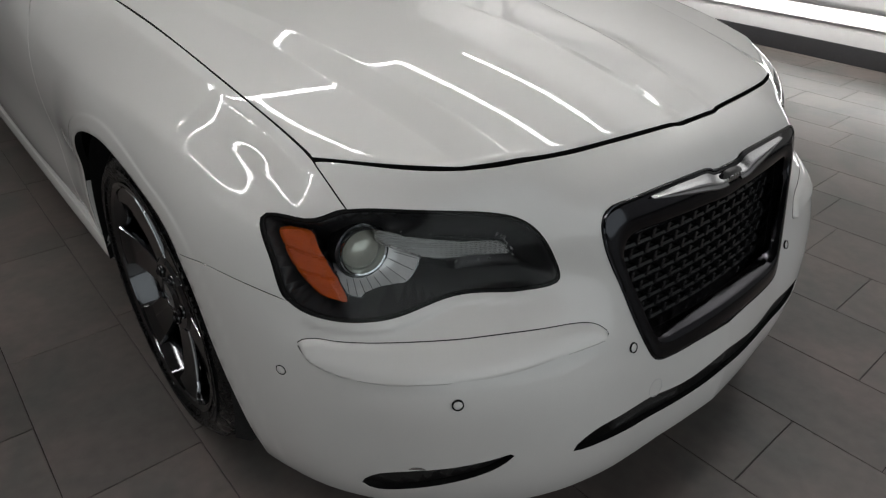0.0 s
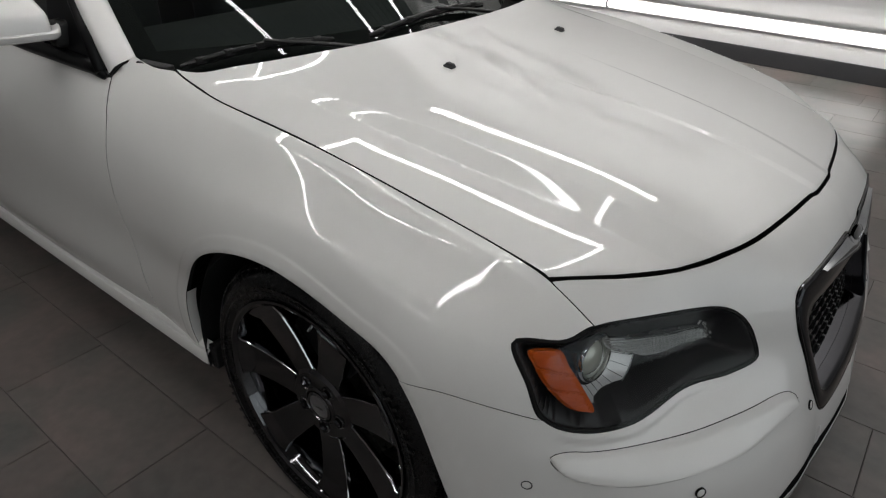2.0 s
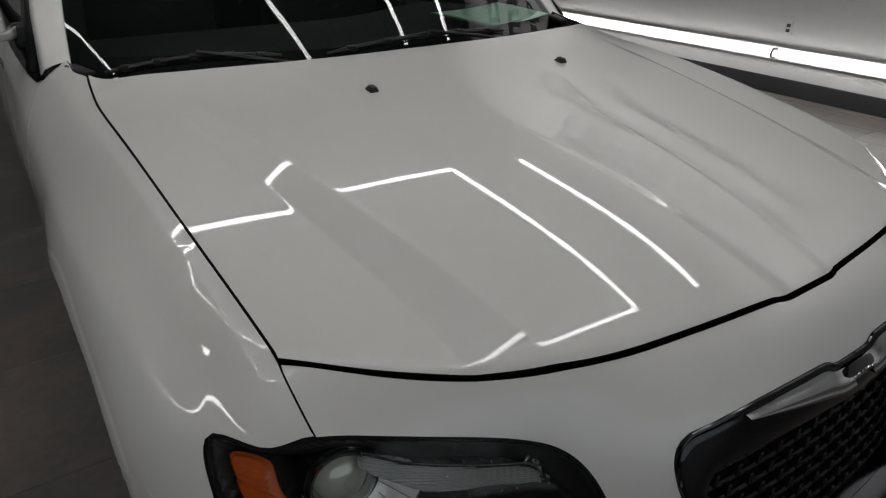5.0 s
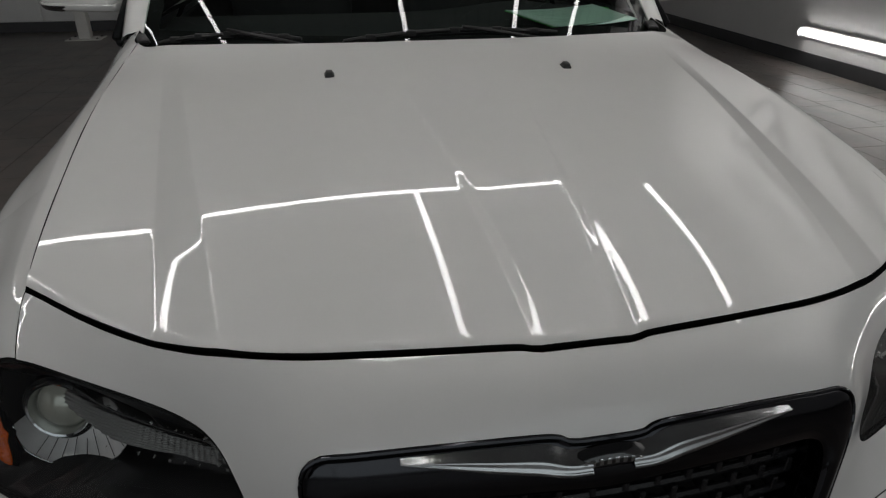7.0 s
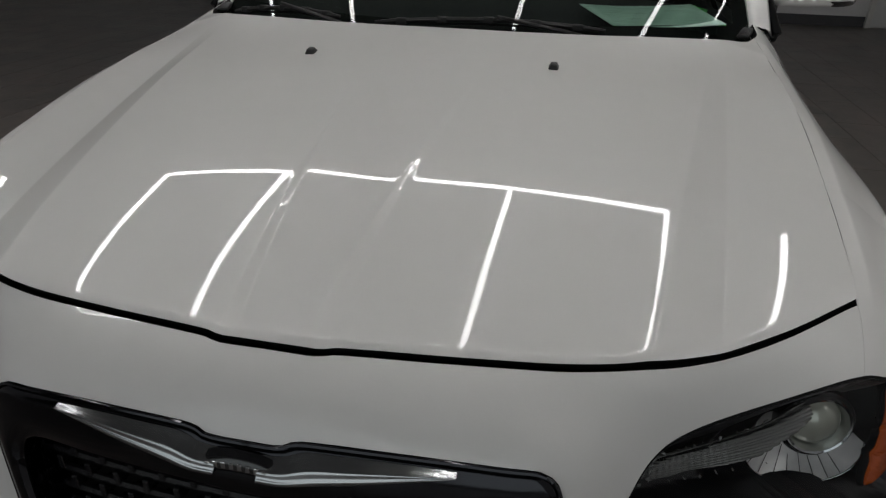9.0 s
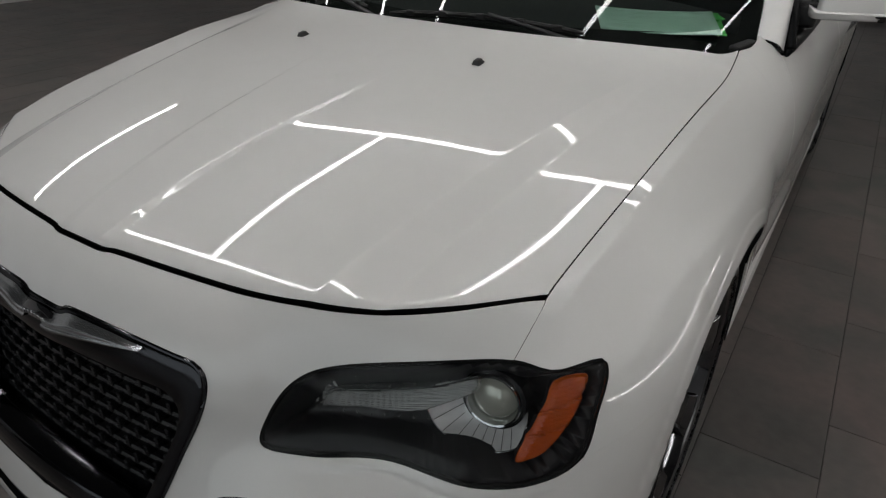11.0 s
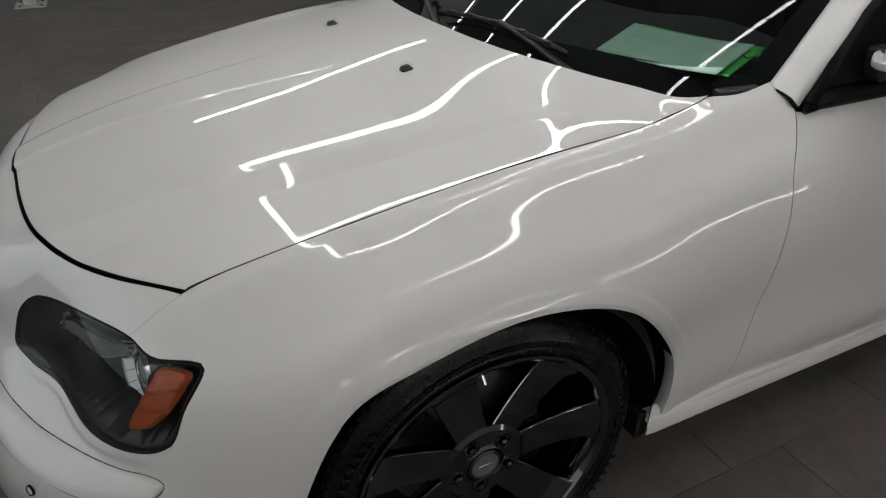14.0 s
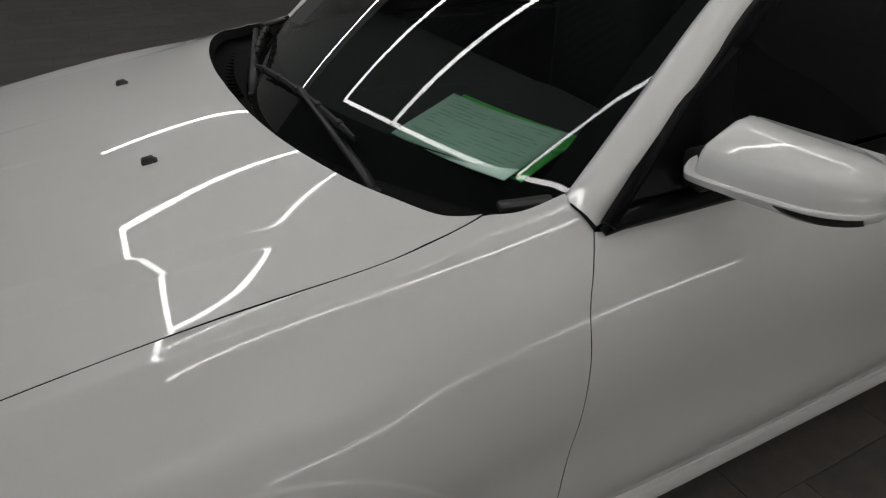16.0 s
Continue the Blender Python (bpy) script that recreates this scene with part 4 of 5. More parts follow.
def headlight(flip):
    lamp = new("headlight")
    lamp.parent = car
    tagged(lamp, "smoked black headlight with clear lens and amber marker")
    rim = shrink(LAMP_Q, 0.002)
    skin("lens", shrink(LAMP_Q, 0.0035), [], lambda q: shell(q, -0.001, False), 0.012, LENS, lamp, 0.0005, "clear glossy lens", flip=flip).visible_shadow = False
    def near_bowl(q):
        return ramp(q[:, 0], .53, .58) * (1 - ramp(q[:, 0], .70, .73)) * (1 - ramp(q[:, 1] / K, .55, .75))
    skin("housing", rim, [], lambda q: shell(q, 0.006 + 0.070 * ramp(dist_to(LAMP_Q, q), 0.002, 0.032 - 0.020 * near_bowl(q)) + 0.085 * ramp(0.135 - np.hypot(q[:, 0] - .645, (q[:, 1] / K - .40) * .20), 0.0, 0.06) * ramp(dist_to(LAMP_Q, q), 0.004, 0.022 - 0.008 * near_bowl(q)), False), 0.006, HOUSING, lamp, 0.001, "satin black housing", flip=flip)
    # gasket in the gap round the lens
    loop = [Vector(p) * 1 for p in shell(LAMP_Q, 0.007, False)]
    if flip:
        loop = [Vector((-p.x, p.y, p.z)) for p in loop]
    part("gasket", sweep(loop + loop[:2], 0.0045, 6, False), GAP, lamp)
    # projector: glass ball in a thin chrome ring and a black ring
    n = Vector((0.16, -0.97, 0.12)).normalized()
    ax = Vector((0, 0, 1)).cross(n).normalized()
    m = Matrix((ax, n.cross(ax), n)).transposed().to_4x4()
    m.translation = Vector((.706, .490, .677))
    m = m @ Matrix.Diagonal((1.02, 1.02, 1.0, 1.0))
    if flip:
        m = Matrix.Diagonal((-1, 1, 1, 1)) @ m
    part("projector_bezel", disc_ring([(-.030, .0445), (.006, .0445), (.0095, .0425), (.0085, .0395), (.003, .0388), (.001, .0375), (-.008, .0365), (-.03, .036)], 48, m), CHROME, lamp, "stepped chrome ring", angle=35)
    part("projector_ring", disc_ring([(-.030, .0520), (-.002, .0515), (.002, .0500), (.001, .0455), (-.004, .0445), (-.03, .0445)], 48, m), GLOSS_BLACK, lamp, angle=35)
    ball = [(0.024 * math.sin(t) - 0.012, 0.0362 * math.cos(t)) for t in np.linspace(0, math.pi / 2 - 0.02, 10)]
    part("projector_lens", disc_ring(ball, 40, m), BULB, lamp, "glass projector lens", smooth=True)
    # bright fluted bowl below and inboard of the projector
    def bowl(t, f, lift=0.0):
        wide = float(np.interp(math.degrees(t), [-185, -165, -140, -95, -50, -15], [.040, .058, .056, .034, .026, .010]))
        r = 0.049 + wide * f
        return m @ Vector((r * math.cos(t), r * math.sin(t), -0.018 + 0.036 * f ** 1.7 + lift))
    turns = np.linspace(radians(-185), radians(-15), 34)
    bm = bmesh.new()
    rows = [[bm.verts.new(bowl(t, f)) for f in np.linspace(0, 1, 7)] for t in turns]
    for r, s in zip(rows, rows[1:]):
        for k in range(6):
            bm.faces.new((r[k], r[k + 1], s[k + 1], s[k]))
    part("reflector_bowl", bm, REFLECTOR, lamp, "bright fluted reflector bowl", smooth=True)
    part("bowl_rim", sweep([bowl(t, 1.0, .001) for t in turns], 0.0014, 6), CHROME, lamp, smooth=True)
    for i, t in enumerate(np.linspace(radians(-172), radians(-60), 10)):
        part("flute", sweep([bowl(t, 0.35 if i % 2 else 0.15, .0006), bowl(t, 0.97, .0006)], 0.0005, 5), CABIN, lamp)
    # ribbed inner lens block
    def ribs(q):
        d = np.clip(dist_to(BLOCK_Q, q), 0, 0.006) / 0.006
        return 0.060 - 0.012 * d - 0.0016 * np.sin(q[:, 1] * 2 * math.pi / 0.0085 + 9 * q[:, 0]) * d - 0.0005 * np.sin(q[:, 0] * 2 * math.pi / 0.0075) * (1 - ramp(q[:, 0], .52, .58)) * d
    skin("inner_lens", BLOCK_Q, [], lambda q: shell(q, ribs(q), False), 0.0016, PRISM, lamp, 0.004, "ribbed smoked inner lens", flip=flip)
    # amber marker in three segments
    def amber_depth(q):
        d = np.clip(dist_to(AMBER_Q, q), 0, 0.006) / 0.006
        cut = np.minimum(np.abs(q[:, 1] / K - 0.46 - (q[:, 0] - .70) * 1.2), np.abs(q[:, 1] / K - 0.31 - (q[:, 0] - .69) * 1.2))
        return 0.020 - 0.007 * d + 0.004 * (1 - ramp(cut, 0.004, 0.012)) - 0.00006 * np.sin(q[:, 1] * 2 * math.pi / 0.0035) * (1 + np.sin(q[:, 0] * 2 * math.pi / 0.0035))
    skin("amber_marker", AMBER_Q, [], lambda q: shell(q, amber_depth(q), False), 0.0025, AMBER, lamp, 0.012, "orange prismatic marker lens", flip=flip)
    # small bright facets along the top of the block and in a cluster round its inner end
    rng = random.Random(11)
    beads = [(x, .778 + rng.uniform(-.012, .012)) for x in np.linspace(.600, .478, 13)] + [(x, .393 + rng.uniform(-.01, .01)) for x in np.linspace(.47, .575, 7)]
    for t in np.linspace(0, 1, 16):
        beads.append((np.interp(t, [0, .3, .7, 1], [.462, .448, .438, .440]) + rng.uniform(-.006, .006), .79 - .36 * t + rng.uniform(-.01, .01)))
    for i, (u, a) in enumerate(beads):
        mm = frame_at(u, a, 0.050, flip)
        k = rng.uniform(0.35, 1.0) * (1.25 if i >= 20 else 0.8)
        bm = box_bm((-.0032 * k, -.0013 * k, -.001), (.0032 * k, .0013 * k, .003), 0.0006, 1, mm @ pose(0, 0, 0, rng.uniform(-25, 25), rng.uniform(-25, 25), rng.uniform(-70, 70)))
        part("facet", bm, PRISM, lamp)
    return lamp


for flip in (True, False):
    headlight(flip)

# bumper pads
POD_Q = even(spline(np.array([(.703, -.175), (.684, -.138), (.655, -.150), (.578, -.160), (.487, -.168), (.415, -.203), (.370, -.226), (.351, -.262), (.339, -.330), (.358, -.348), (.443, -.340), (.509, -.342),
                              (.567, -.347), (.607, -.352), (.656, -.334), (.691, -.272)]) * [1, K], 120, True), 0.008, True)


def pod_depth(q):
    """The pad stands proud with a rounded border; a broad shelf on top breaks over a soft edge into the front face."""
    d = dist_to(POD_Q, q)
    rim_ = 1 - np.clip(1 - d / 0.009, 0, 1) ** 2
    brow = np.interp(q[:, 0], [.34, .42, .50, .60, .68], [-.300, -.285, -.280, -.288, -.250])
    over = q[:, 1] / K - brow
    fall = 0.5 * (over + np.sqrt(over ** 2 + 0.012 ** 2))
    return 0.002 - rim_ * (0.015 - 0.075 * fall)


for flip in (True, False):
    skin("bumper_pad", shrink(POD_Q, 0.0012), [], lambda q: shell(q, pod_depth(q)), 0.005, PAINT, car, 0.010, "raised white bumper pad", flip=flip)
    loop = [Vector(p) for p in shell(POD_Q, 0.0006)]
    loop = [Vector((-p.x, p.y, p.z)) if flip else p for p in loop]
    part("pad_seam", sweep(loop + loop[:2], 0.0011, 6, False), GAP, car)
    for u, a in ((.725, -.400), (.532, -.444), (.302, -.460)):
        m = frame_at(u, a, -0.0030, flip)
        s = new("parking_sensor")
        s.parent = car
        part("sensor_ring", disc_ring([(-.004, .0105), (.0012, .0105), (.0016, .0098), (.0012, .0086), (-.004, .0084)], 24, m), GAP, s)
        part("sensor_face", disc_ring([(-.004, .0084), (.0006, .0082), (.0016, .006), (.0018, .0001)], 24, m), PAINT, s, smooth=True)
# tow eye cover on one side
part("tow_cover_seam", disc_ring([(-.002, .0205), (.0006, .0205), (.0006, .0193), (-.002, .0193)], 32, frame_at(.252, -.70, 0.0, True)), FIXTURE, car)

# fog lamps and intakes
for flip in (True, False):
    fog = new("fog_lamp")
    fog.parent = car
    skin("recess", shrink(FOG, -0.002), [], lambda q: shell(q, 0.014 + 0.045 * ramp(dist_to(FOG, q), 0, .02), False), 0.008, PLASTIC, fog, 0.001, "black recess", flip=flip)
    m = frame_at(.572, -.945, 0.030, flip) @ Matrix.Rotation(radians(30), 4, "X")
    part("bezel", disc_ring([(-.03, .036), (.004, .037), (.008, .034), (.004, .031), (-.02, .028)], 36, m), CHROME, fog, "chrome bezel", angle=35)
    part("fog_lens", disc_ring([(-.004, .031), (.002, .027), (.005, .015), (.006, .0002)], 36, m), FOG_GLASS, fog, smooth=True)
INTAKE_FULL = np.vstack([INTAKE, INTAKE[::-1][1:-1] * [-1, 1]])
skin("lower_intake", shrink(INTAKE_FULL, -0.003), [], lambda q: shell(q, 0.012 + 0.05 * ramp(dist_to(INTAKE_FULL, q), 0, .02), False), 0.012, PLASTIC, car, 0.001, "black lower intake")
for f in (0.35, 0.65):
    pts = []
    for u in np.linspace(-.375, .375, 40):
        lo = np.interp(abs(u), [0, .11, .255, .34, .394], [-.77, -.80, -.815, -.805, -.80])
        hi = np.interp(abs(u), [0, .16, .31, .366, .394], [-.69, -.735, -.722, -.73, -.80])
        pts.append(shell(np.array([[u, (lo + f * (hi - lo)) * K]]), 0.03, False)[0])
    part("intake_bar", sweep(pts, 0.004, 6), PLASTIC, car)

# grille: gloss black surround, brick-like mesh, winged badge
grille = new("grille")
grille.parent = car
tagged(grille, "gloss black grille with black mesh and chrome winged badge")
GFULL = even(np.vstack([GRILLE, (GRILLE * [-1, 1])[::-1][1:-1]]), 0.01, True)
GIN = even(spline([(0, .672), (.10, .675), (.20, .678), (.275, .680), (.308, .668), (.316, .64), (.300, .59), (.274, .53), (.250, .478), (.228, .462), (.18, .460), (0, .460)], 70), 0.01)
GIN = np.vstack([GIN, (GIN * [-1, 1])[::-1][1:-1]])


def grille_face(q, depth=0.0):
    x, z = q[:, 0], q[:, 1]
    return np.stack([x, grille_y(x, z) + depth, z], -1)


def ring_points(poly, n=220):
    """The closed outline from its top middle, in n even steps."""
    p = np.vstack([poly, poly[:1]])
    d = np.r_[0, np.cumsum(np.linalg.norm(np.diff(p, axis=0), axis=1))]
    k = np.linspace(0, d[-1], n, endpoint=False)
    return np.stack([np.interp(k, d, p[:, j]) for j in range(2)], -1)


def strip_rows(rows, closed=False):
    bm = bmesh.new()
    vr = [[bm.verts.new(p) for p in r] for r in rows]
    for r, s in zip(vr, vr[1:]):
        for k in range(len(r) - (0 if closed else 1)):
            n = (k + 1) % len(r)
            bm.faces.new((r[k], r[n], s[n], s[k]))
    return bm


g_out, g_in = ring_points(shrink(GFULL, 0.003)), ring_points(GIN)
bands = [(0.0, 0.014), (0.0, 0.0), (0.04, -0.004), (0.12, -0.006), (0.5, -0.0075), (0.80, -0.006), (0.88, -0.002), (0.93, 0.006), (1.0, 0.030), (1.02, 0.060)]
part("surround", strip_rows([[Vector(p) for p in grille_face(g_out * (1 - f) + g_in * f, d)] for f, d in bands], True), BLACK_CHROME, grille, "dark chrome surround", angle=45)
skin("grille_back", shrink(GFULL, 0.006), [], lambda q: grille_face(q, 0.085), 0.05, GAP, grille, 0.0)
rim = [Vector(p) for p in grille_face(shrink(GFULL, 0.0025), -0.002)]
part("rim_line", sweep(rim + rim[:2], 0.0028, 6, False), BLACK_CHROME, grille, "dark chrome edge")
ROWS = 9
zr = np.linspace(.466, .676, ROWS + 1)
def half_width(z):
    return float(np.interp(z, [.462, .478, .53, .59, .64, .668], [.236, .250, .274, .300, .316, .312])) + 0.004
for i, z in enumerate(zr):
    w = half_width(z)
    pts = [(x, grille_y(x, z) + 0.050, z) for x in np.linspace(-w, w, 21)]
    part("mesh_bar", sweep(pts, 0.0048, 6, True, 1.5), MESH_BLACK, grille, "black horizontal bar")
for i in range(ROWS):
    z0, z1 = zr[i], zr[i + 1]
    w = half_width(0.5 * (z0 + z1))
    off = 0.0 if i % 2 else 0.023
    for k in range(-8, 9):
        x = k * 0.046 + off
        if abs(x) < w - 0.004:
            y = grille_y(x, z0) + 0.050
            part("mesh_post", box_bm((x - .0045, y - .006, z0), (x + .0045, grille_y(x, z1) + 0.062, z1), 0.0015, 1), MESH_BLACK, grille)

# winged badge: two tapered wings and a small dark name plate
badge = new("badge")
badge.parent = grille


def wing(side):
    n = 26
    top = spline([(.026, .738), (.052, .740), (.078, .749), (.12, .750), (.18, .750), (.250, .747)], n)
    low = spline([(.026, .716), (.06, .716), (.10, .721), (.15, .728), (.20, .736), (.250, .7445)], n)
    bm = bmesh.new()
    grid = []
    for a, b in zip(top, low):
        row = []
        for f in np.linspace(0, 1, 9):
            p = a * (1 - f) + b * f
            bump = 0.021 * f ** 0.8 * (1 - 0.55 * max(0, p[0] - .05) / .2) + (0.004 if 0.28 < f < 0.62 else 0) - (0.030 * max(0, f - 0.88) / 0.12)
            row.append(bm.verts.new((side * p[0], grille_y(p[0], p[1]) - 0.006 - bump, p[1])))
        grid.append(row)
    for r, s in zip(grid, grid[1:]):
        for k in range(8):
            bm.faces.new((r[k], r[k + 1], s[k + 1], s[k]))
    return part("wing", bm, SATIN, badge, "chrome wing", smooth=True)


for s in (-1, 1):
    wing(s)
bm = bmesh.new()
g = []
for x in np.linspace(-.050, .050, 17):
    w = 0.0105 * (1 - (abs(x) / .052) ** 4) ** 0.5 + 0.001
    g.append([bm.verts.new((x, grille_y(x, .726 + f * w) - 0.019 + 0.006 * abs(f) ** 2, .726 + f * w + 0.006 * (1 - (x / .05) ** 2) - .003)) for f in (-1.25, -1, -.5, 0, .5, 1, 1.25)])
for r, s in zip(g, g[1:]):
    for k in range(6):
        bm.faces.new((r[k], r[k + 1], s[k + 1], s[k]))
part("name_plate", bm, GLOSS_BLACK, badge, "black name plate", smooth=True)
for i in range(8):
    x = -0.035 + i * 0.010
    z = .726 + 0.006 * (1 - (x / .05) ** 2) - .003
    part("name_mark", box_bm((x - .0028, grille_y(x, z) - 0.0208, z - .0042), (x + .0028, grille_y(x, z) - 0.018, z + .0042), 0.0008, 1), SATIN, badge)
# dark tray behind the opening, closing its sides
tray = strip_rows([[Vector(p) for p in grille_face(shrink(GIN, s), d)] for s, d in ((0.0, 0.026), (-0.012, 0.050), (-0.012, 0.088))], True)
part("grille_tray", tray, GAP, grille)

# black strips that stand in for the shade under the panel gaps
for flip in (True, False):
    s = -1 if flip else 1
    for c in (SEAM_TOP, SEAM_SIDE, DOOR_CUT):
        pts = [Vector((s * p[0], p[1], p[2])) for p in shell(shell_param(c), 0.012, True)]
        part("gap_shade_strip", sweep(pts[::2] + [pts[-1]], 0.006, 6), GAP, car)

# washer nozzles
for s in (-1, 1):
    x, y = s * 0.277, 1.158
    z = hood_z(np.array([[x, y]]))[0][2]
    bm = box_bm((-.011, -.016, -.002), (.011, .014, .011), 0.004, 2)
    for v in bm.verts:
        if v.co.z > 0.005:
            v.co.x *= 0.7
            v.co.y = v.co.y * 0.75 - 0.002
    bm.transform(pose(x, y, z, 9, 0, 0))
    part("washer_nozzle", bm, PLASTIC, car, "small black washer nozzle", angle=40)

# ---- wheels, built round an axle along x with the outer face towards +x ----
TR, RR, TWID = 0.366, 0.282, 0.245


def wheel(flip, y=1.049):
    w = new("wheel")
    w.parent = car
    tagged(w, "seven-spoke black chrome wheel with low-profile black tyre")
    o = 0.800
    tr = pose(o, y, 0.358)
    if flip:
        tr = Matrix.Diagonal((-1, 1, 1, 1)) @ tr
    def done(name, bm, m, label="", **kw):
        bm.transform(tr)
        return part(name, bm, m, w, label, **kw)
    h = TWID / 2
    prof = [(-h + .012, RR - .012), (-h - .004, RR + .03), (-h + .002, TR - .045), (-h + .022, TR - .010), (-h + .05, TR), (h - .05, TR), (h - .024, TR - .009), (h - .006, TR - .030),
            (h + .002, TR - .052), (h + .004, RR + .040), (h + .001, RR + .022), (h - .006, RR + .012), (h - .008, RR + .004), (h - .012, RR - .006), (h - .03, RR - .016)]
    done("tyre", lathe(prof, 96), TYRE, "black rubber tyre", angle=35)
    # raised marks and a moulded ring on the side wall
    done("side_wall_ring", lathe([(h + .0025, TR - .056), (h + .0048, TR - .058), (h + .0048, TR - .061), (h + .003, TR - .063)], 96), TYRE, angle=60)
    for a0, n in ((48, 7), (228, 7)):
        for k in range(n):
            a = radians(a0 + k * 4.2)
            bm = box_bm((h + .0010, -.0045, -.008), (h + .0042, .0045, .008), 0.0012, 1)
            bm.transform(Matrix.Rotation(a, 4, "X") @ pose(0, 0, RR + .046))
            done("side_wall_mark", bm, TYRE)
    # tread blocks on the shoulder
    for k in range(72):
        a = 2 * math.pi * k / 72
        bm = box_bm((h - .050, -.0105, TR - .006), (h - .021, .0105, TR + .0006), 0.002, 1)
        for v in bm.verts:
            if v.co.x > h - .04:
                v.co.z -= 0.0085
        bm.transform(Matrix.Rotation(a, 4, "X"))
        done("tread_block", bm, TYRE)
    # barrel and lip
    done("rim_barrel", lathe([(h - .014, RR - .002), (h - .006, RR + .006), (h - .002, RR + .004), (h - .001, RR - .002), (h - .006, RR - .010), (h - .03, RR - .020), (-.02, RR - .032), (-h + .02, RR - .028), (-h + .012, RR - .006)], 96),
         WHEEL_METAL, "black chrome rim", angle=30)
    # spokes
    N = 7
    for k in range(N):
        a = radians(18 + k * 360 / N)
        bm = bmesh.new()
        rows = []
        for r in np.linspace(0.045, RR - .008, 14):
            f = (r - .045) / (RR - .053)
            half = 0.035 + 0.017 * f ** 1.3 + 0.016 * max(0, f - .86) / .14
            top = h - .040 + 0.022 * f - 0.020 * math.sin(math.pi * f) * 0.4 + (0.008 if f > .9 else 0)
            thick = 0.034 - 0.012 * f
            edge = 0.0014
            row = [(top - thick, -half + .008), (top - .012, -half), (top - .003, -half + edge), (top, -half + edge * 2.2), (top + .0008, 0), (top, half - edge * 2.2), (top - .003, half - edge), (top - .012, half), (top - thick, half - .008)]
            rows.append([bm.verts.new((x, s, r)) for x, s in row])
        for r0, r1 in zip(rows, rows[1:]):
            for j in range(8):
                # thin bevel faces carry the painted highlight
                bm.faces.new((r0[j], r0[j + 1], r1[j + 1], r1[j])).material_index = 1 if j in (2, 5) else 0
            bm.faces.new((r0[8], r0[0], r1[0], r1[8]))
        bm.transform(Matrix.Rotation(a, 4, "X"))
        done("spoke", bm, WHEEL_METAL, "flat black chrome spoke", angle=28).data.materials.append(EDGE_GLINT)
    # hub, cap, nuts
    done("hub", lathe([(h - .075, .104), (h - .056, .102), (h - .040, .096), (h - .034, .086), (h - .034, .050), (h - .030, .046), (h - .029, .043), (h - .050, .030)], 56), WHEEL_METAL, "black chrome hub", angle=30)
    done("centre_cap", lathe([(h - .038, .0395), (h - .030, .038), (h - .027, .034), (h - .028, .031), (h - .030, .0305)], 48), WHEEL_METAL, "dark ring of the cap", angle=30)
    done("cap_face", lathe([(h - .030, .031), (h - .028, .018), (h - .0275, .0002)], 40), CAP_GREY, "dark silver cap", smooth=True)
    done("cap_mark", box_bm((h - .0278, -.016, -.004), (h - .0262, .016, .004), .001, 1), SATIN)
    for k in range(5):
        a = radians(30 + 72 * k)
        m = Matrix.Rotation(a, 4, "X") @ pose(0, 0, .0625)
        bm = lathe([(h - .050, .0185), (h - .033, .0185), (h - .0305, .0172), (h - .033, .0152), (h - .060, .0145), (h - .060, .0002)], 24)
        bm.transform(m)
        done("nut_well", bm, GLOSS_BLACK, angle=40)
        bm = lathe([(h - .062, .0118), (h - .036, .0118), (h - .027, .0100), (h - .0225, .0050), (h - .0220, .0002)], 6)
        bm.transform(m)
        done("wheel_nut", bm, BLACK_CHROME, "dark chrome nut", angle=30)
    # valve, disc, caliper
    done("valve", sweep([(h - .03, -.02, RR - .028), (h - .012, -.02, RR - .045)], .004, 8), CHROME)
    done("brake_disc", lathe([(-.015, .07), (-.015, .178), (.012, .178), (.012, .085), (.035, .080), (.035, .03)], 64), DISC, angle=30)
    # flat black caps stand in for the shade of drilled holes
    for k in range(36):
        a = 2 * math.pi * k / 36
        bm = lathe([(.0118, .0042), (.0128, .0040), (.0128, .0001)], 8)
        bm.transform(Matrix.Rotation(a, 4, "X") @ pose(0, 0, .125 + .030 * (k % 3 - 1)))
        done("disc_hole_shade", bm, GAP)
    bm = bmesh.new()
    rows = []
    for t in np.linspace(radians(50), radians(125), 12):
        rows.append([bm.verts.new((x, r * math.cos(t), r * math.sin(t))) for x, r in ((-.04, .10), (.045, .105), (.052, .125), (.052, .17), (.042, .20), (-.04, .205))])
    for r0, r1 in zip(rows, rows[1:]):
        for j in range(6):
            bm.faces.new((r0[j], r0[(j + 1) % 6], r1[(j + 1) % 6], r1[j]))
    bm.faces.new(rows[0])
    bm.faces.new(list(reversed(rows[-1])))
    done("brake_caliper", bm, CALIPER, "black brake caliper", angle=40)
    # wheel house
    bm = bmesh.new()
    rows = []
    for t in np.linspace(radians(-11), radians(200), 40):
        rows.append([bm.verts.new((x - o, r * math.cos(t), r * math.sin(t))) for x, r in ((.925, .405), (.90, .43), (.55, .43), (.50, .40), (.50, .05))])
    for r0, r1 in zip(rows, rows[1:]):
        for j in range(4):
            bm.faces.new((r0[j], r0[j + 1], r1[j + 1], r1[j]))
    return done("wheel_house", bm, UNDER, "black wheel house liner", angle=50)


for flip in (True, False):
    s = -1 if flip else 1
    lip = [[Vector((s * (p[0] - d), p[1], p[2])) for p in shell(ARCH_Q[3:70], 0.0, True)] for d in (0.0012, 0.012, 0.028)]
    part("arch_return", strip_rows(lip), PAINT, car, "white folded edge of the wheel arch", smooth=True)
    wheel(flip)
    wheel(flip, 4.10)

